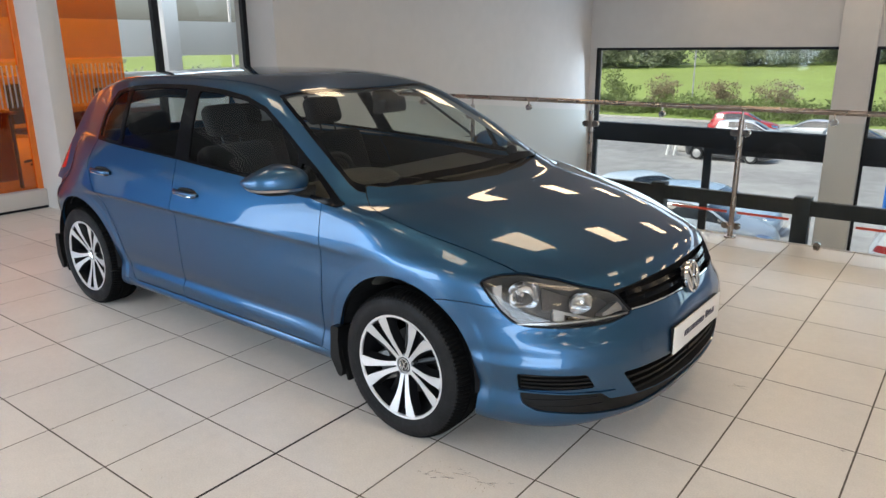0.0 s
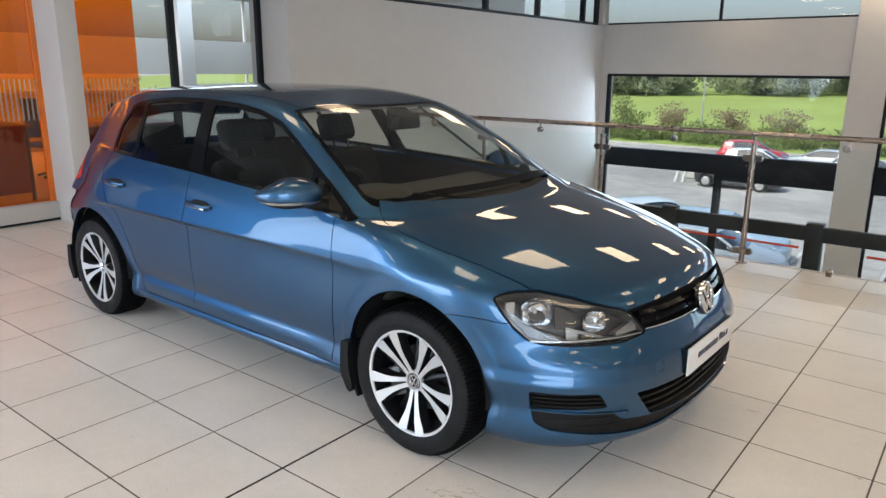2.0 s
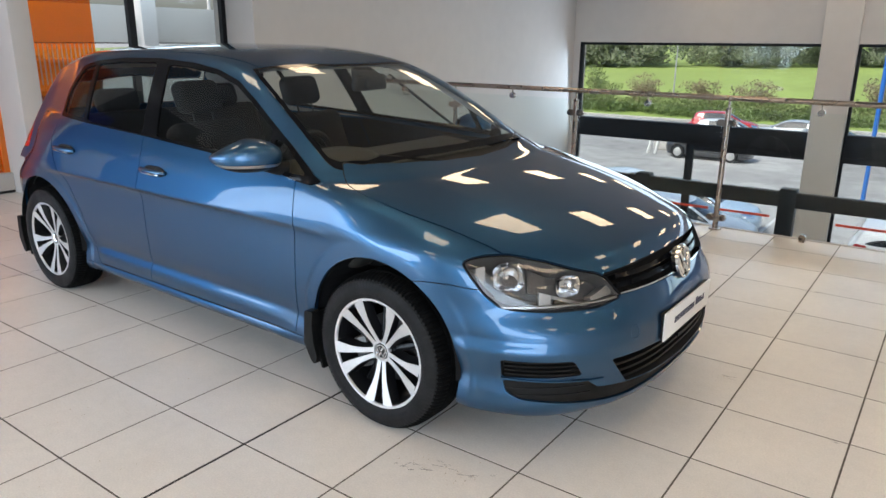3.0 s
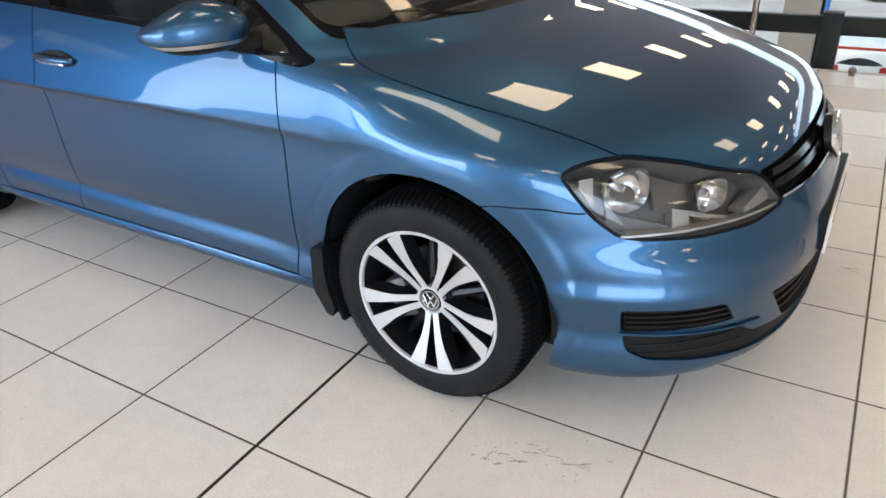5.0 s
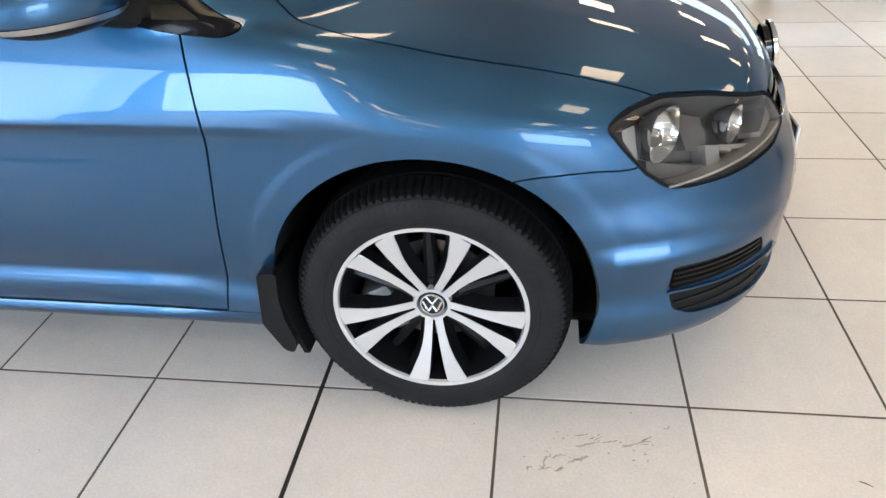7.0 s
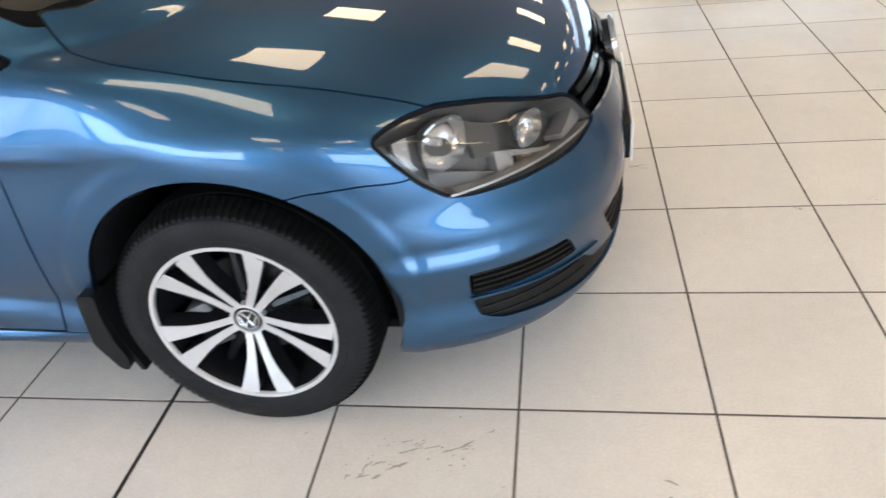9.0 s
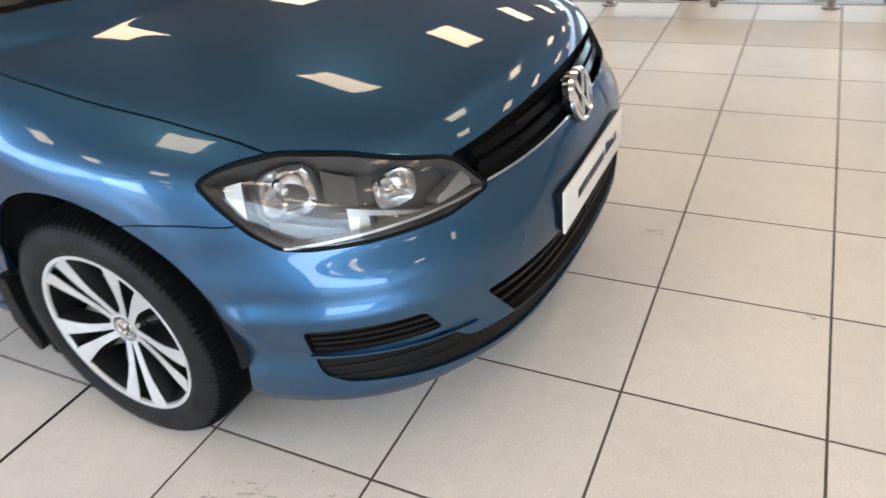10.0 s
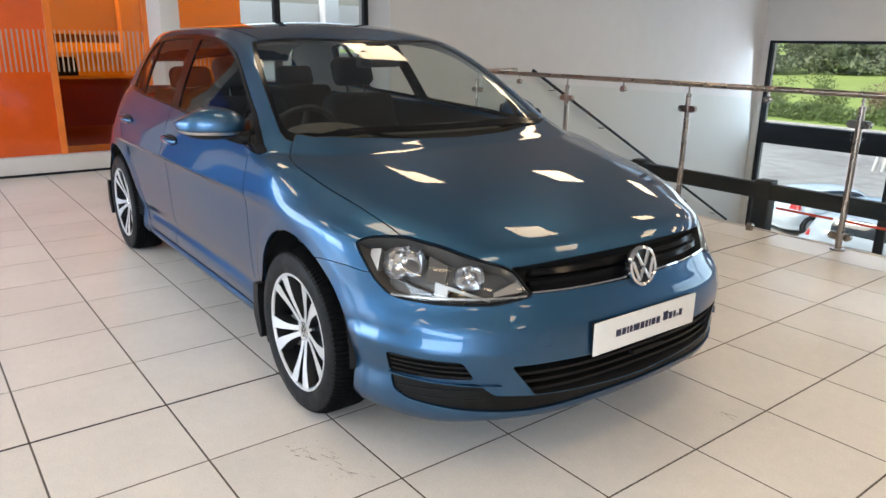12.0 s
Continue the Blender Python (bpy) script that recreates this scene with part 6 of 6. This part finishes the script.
# poles
M_BLUEPOLE = mat("blue_pole_paint", (0.015, 0.11, 0.38), rough=0.4, noise_scale=3, noise_amt=0.06)
M_GREYPOLE = mat("galvanised_steel", (0.42, 0.43, 0.44), rough=0.5, metal=0.6, noise_scale=6, noise_amt=0.1)
sp = tagged(part("sign_pole", tube(bmesh.new(), (-0.80, 26, GROUND_Z), (-0.80, 26, 3.2), 0.075, 18), M_BLUEPOLE, smooth=True), "tall blue painted sign pole in the car park", "pole")
sp.matrix_world = G
lpole = tagged(part("lamp_post", tube(bmesh.new(), (-22.6, 70, GROUND_Z), (-22.6, 70, 6.0), 0.09, 12, 0.05), M_GREYPOLE, smooth=True), "slim grey lamp post by the field", "lamp post")
lpole.matrix_world = G
for k in range(2):
    bo = tagged(part("bollard", tube(bmesh.new(), (-11.95 + 0.40 * k, 34.8, GROUND_Z), (-11.78 + 0.40 * k, 34.8, GROUND_Z + 0.85), 0.08, 14), M_LINE, smooth=True), "white leaning parking bollard on the asphalt", "bollard", "bollards")
    bo.matrix_world = G
pl = tagged(part("planter", box(bmesh.new(), -12.2, -10.6, 36.2, 37.1, GROUND_Z, GROUND_Z + 0.62, 0.12, 3), M_KERB, smooth=True), "rough stone planter beside the bollards", "planter")
pl.matrix_world = G

# dried mud smears, specks of grit and a twig left on the showroom floor
M_GRIT = mat("brown_grit", (0.40, 0.32, 0.23), rough=0.9, island=0.4)
M_SMEAR = mat("dried_mud_smear", (0.52, 0.43, 0.31), rough=0.8, noise_scale=60, noise_amt=0.15, alpha=0.32)


def smear(verts, faces, a, b, wide):
    """One ragged streak of dried mud from a to b."""
    a, b = np.array(a), np.array(b)
    d = (b - a) / np.linalg.norm(b - a)
    side = np.array((-d[1], d[0]))
    base, n = len(verts), 12
    bend = rng.normal() * 0.35 * wide
    for q in range(n + 1):
        t = q / n
        mid = a + (b - a) * t + side * (bend * math.sin(3.1 * t) + rng.normal() * 0.12 * wide)
        w_ = wide * (0.15 + 0.85 * math.sin(math.pi * t) ** 0.6) * rng.uniform(0.45, 1.0)
        for e in (-0.5, 0.5):
            p = mid + side * w_ * e
            verts.append((p[0], p[1], 0.0006))
    faces += [(base + 2 * q, base + 2 * q + 2, base + 2 * q + 3, base + 2 * q + 1) for q in range(n)]


gv, gf_ = [], []
for x0, y0, x1, y1, wide, n in ((0.22, -1.035, 0.31, -0.985, 0.012, 9), (0.32, -0.94, 0.41, -0.915, 0.008, 7), (0.42, -0.955, 0.53, -0.89, 0.007, 6),
                                (0.91, 0.432, 1.06, 0.41, 0.008, 5), (1.43, 0.09, 1.49, 0.103, 0.010, 3)):
    for k in range(n):
        t = rng.uniform(0, 0.8)
        p = np.array((x0, y0)) + np.array((x1 - x0, y1 - y0)) * t + rng.normal(size=2) * 0.010
        q = p + np.array((x1 - x0, y1 - y0)) * rng.uniform(0.12, 0.38) + rng.normal(size=2) * 0.006
        smear(gv, gf_, p, q, wide * rng.uniform(0.5, 1.1))
mud = tagged(from_faces("mud_smear", gv, gf_, M_SMEAR), "pale brown dried mud smears on the tiles", "dirt", kind="stuff")
mud.matrix_world = G
gv, gf_ = [], []
for cx, cy, sx, sy, n in ((0.36, -0.96, 0.17, 0.06, 45), (0.99, 0.415, 0.05, 0.02, 12), (1.71, 0.15, 0.03, 0.012, 7), (0.85, -1.25, 0.3, 0.2, 18), (-0.9, -1.5, 0.5, 0.3, 22), (1.9, 0.9, 0.6, 0.5, 26)):
    for k in range(n):
        px_, py_ = cx + rng.normal() * sx * 0.6, cy + rng.normal() * sy * 0.6
        rr_, an = rng.uniform(0.0006, 0.0024), rng.uniform(0, 6.28)
        base = len(gv)
        for q in range(5):
            w_ = rr_ * rng.uniform(0.5, 1.3)
            gv.append((px_ + w_ * 1.6 * math.cos(an + q * 1.257), py_ + w_ * math.sin(an + q * 1.257), 0.0012))
        gf_.append(tuple(range(base, base + 5)))
grit = tagged(from_faces("floor_grit", gv, gf_, M_GRIT), "specks of brown grit on the tiles", "dirt", kind="stuff")
grit.matrix_world = G
twig = tagged(part("twig", pipe(bmesh.new(), [(0.920, -1.001, 0.002), (0.932, -1.006, 0.003), (0.946, -1.014, 0.002)], [0.0008, 0.0013, 0.0006], 6), M_BARK), "tiny dark twig on the tiles", "twig")
twig.matrix_world = G

# ---- parked cars ----
M_CARWIN = mat("parked_car_glass", (0.02, 0.025, 0.03), rough=0.06, coat=1.0, noise_scale=2, noise_amt=0.1)
M_CARTYRE = mat("parked_car_tyre", (0.02, 0.02, 0.02), rough=0.8, noise_scale=10, noise_amt=0.2)
M_CARRIM = mat("parked_car_rim", (0.5, 0.5, 0.5), rough=0.35, metal=0.8, noise_scale=20, noise_amt=0.1)
M_REDLAMP = mat("parked_car_lamp", (0.4, 0.02, 0.02), rough=0.2, noise_scale=10, noise_amt=0.1)
coarse = Skin(car_grid(90, 70, 30, 16))
body_c = coarse.faces
for cx in (0.0, REAR_X):
    _, body_c = coarse.cut(body_c, lambda x, y, z, cx=cx: np.maximum(np.hypot(x - cx, z - ARCH_Z) - ARCH_R, 0.5 - y))
scr_c, body_c = coarse.cut(body_c, lambda x, y, z: np.maximum(sd(x, y, SCREEN), 0.9 - z))
side_c, body_c = coarse.cut(body_c, lambda x, y, z: np.maximum(sd(x, z, DLO), 0.45 - y))
back_c, body_c = coarse.cut(body_c, lambda x, y, z: np.maximum(np.maximum(x + 3.08, 1.0 - z), np.maximum(z - 1.30, y - 0.56)))
lamp_c, body_c = coarse.cut(body_c, lambda x, y, z: np.maximum(sd(psi(x, y), z, LAMP), 0.2 - x))
tail_c, body_c = coarse.cut(body_c, lambda x, y, z: np.maximum(sd(x, z, TAIL), 0.42 - y))


def parked_car(color, label, x_, y_, turn, grow=(1, 1, 1), first=[]):
    paint = mat("parked_car_paint", color, rough=0.35, coat=1.0, noise_scale=3, noise_amt=0.04)
    c = tagged(empty("parked_car"), label, "car")
    shell = skin_mesh("body", coarse, body_c, paint, c, BOTH, flange=0)
    skin_mesh("windscreen", coarse, scr_c, M_CARWIN, c, BOTH, flange=0)
    skin_mesh("rear_window", coarse, back_c, M_CARWIN, c, BOTH, flange=0)
    for s in BOTH:
        skin_mesh("side_window", coarse, side_c, M_CARWIN, c, (s,), flange=0)
        skin_mesh("headlamp", coarse, lamp_c, M_CHROME, c, (s,), flange=0)
        skin_mesh("tail_lamp", coarse, tail_c, M_REDLAMP, c, (s,), flange=0)
        for wx in (0.0, REAR_X):
            w = part("wheel", lathe(bmesh.new(), [(0.0, s * 0.80), (0.2, s * 0.84), (0.22, s * 0.85), (0.29, s * 0.855), (0.316, s * 0.82), (0.316, s * 0.68), (0.2, s * 0.67)], 28), M_CARTYRE, c, smooth=True, m=Matrix.Translation((wx, 0, 0.316)))
            part("rim", lathe(bmesh.new(), [(0.0, s * 0.86), (0.19, s * 0.862), (0.205, s * 0.856)], 20), M_CARRIM, w, smooth=True, m=Matrix.Translation((wx, 0, 0.316)))
    new_box("underside", -3.1, 0.6, -0.7, 0.7, 0.18, 0.3, M_CARTYRE, c)
    c.matrix_world = G @ Matrix.Translation((x_, y_, GROUND_Z)) @ Matrix.Rotation(radians(turn), 4, "Z") @ Matrix.Diagonal((*grow, 1)) @ Matrix.Translation((1.3, 0, 0))
    return c


parked_car((0.016, 0.017, 0.020), "dark grey parked hatchback in the car park", -8.75, 34.8, 0, (1.0, 1, 1.04))
parked_car((0.40, 0.42, 0.43), "silver parked saloon behind the dark car", -6.6, 44.1, 170, (1.0, 1, 0.97))
parked_car((0.45, 0.02, 0.02), "red parked hatchback behind a white car", -11.0, 45.4, 14, (1, 1, 1.06))
parked_car((0.66, 0.67, 0.68), "white parked hatchback before the red car", -9.5, 41.2, 8)
parked_car((0.56, 0.63, 0.68), "pale blue parked hatchback near the building", -7.7, 21.4, 62)
parked_car((0.40, 0.45, 0.50), "silver grey parked car below the window", -4.6, 17.6, 6, (1, 1, 1.02))
parked_car((0.36, 0.47, 0.58), "pale blue parked car below the window", -5.1, 20.2, 5)
parked_car((0.78, 0.78, 0.78), "white parked hatchback seen past the column", 0.6, 18.6, 92)
parked_car((0.05, 0.12, 0.35), "blue parked hatchback in the car park", 1.2, 33.0, 80)
parked_car((0.10, 0.105, 0.11), "dark parked car beyond the column", -3.6, 40.0, 10)
# ---- floor tiles ----
TILE, GAP, TX, TY = 0.461, 0.0070, -0.3241, -0.8076


def tile_mesh(x0, x1, y0, y1):
    c = 0.0004
    v = [(x0, y0, -0.003), (x1, y0, -0.003), (x1, y1, -0.003), (x0, y1, -0.003), (x0, y0, -c), (x1, y0, -c), (x1, y1, -c), (x0, y1, -c),
         (x0 + c, y0 + c, 0), (x1 - c, y0 + c, 0), (x1 - c, y1 - c, 0), (x0 + c, y1 - c, 0)]
    f = [(0, 1, 5, 4), (1, 2, 6, 5), (2, 3, 7, 6), (3, 0, 4, 7), (4, 5, 9, 8), (5, 6, 10, 9), (6, 7, 11, 10), (7, 4, 8, 11), (8, 9, 10, 11)]
    return v, f


h = TILE / 2 - GAP / 2
one = bpy.data.meshes.new("tile")
one.from_pydata(*[tile_mesh(-h, h, -h, h)[0], [], tile_mesh(-h, h, -h, h)[1]])
one.materials.append(M_TILE)
far_v, far_f = [], []
i0, i1 = math.ceil((WEST - TX) / TILE) - 1, math.floor((EAST - TX) / TILE)
k0, k1 = math.ceil((SOUTH - TY) / TILE) - 1, math.floor((FLOOR_EDGE - 0.03 - TY) / TILE)
for i in range(i0, i1 + 1):
    for k in range(k0, k1 + 1):
        x0, y0 = TX + TILE * i + GAP / 2, TY + TILE * k + GAP / 2
        x1, y1 = min(x0 + TILE - GAP, EAST), min(y0 + TILE - GAP, FLOOR_EDGE - 0.034)
        wide = x0 >= WEST and x1 - x0 > TILE - GAP - 1e-4 and y1 - y0 > TILE - GAP - 1e-4
        if wide and -10 <= i <= 6 and -6 <= k <= 8 and not (i < -7 and k < -2):
            t = new("tile", one)
            t.parent = floor
            t.location = ((x0 + x1) / 2, (y0 + y1) / 2, 0)
        elif y0 >= SOUTH - TILE and y1 > y0 and x1 > x0:
            v, f = tile_mesh(max(x0, WEST), x1, max(y0, SOUTH), y1)
            far_f += [tuple(a + len(far_v) for a in q) for q in f]
            far_v += v
tagged(from_faces("tile_field", far_v, far_f, M_TILE_FAR, floor), kind="stuff")
new_box("expansion_joint", TX - 0.0055, TX + 0.0055, SOUTH, FLOOR_EDGE - 0.04, -0.003, 0.0006, M_JOINT, floor, "black rubber expansion joint")
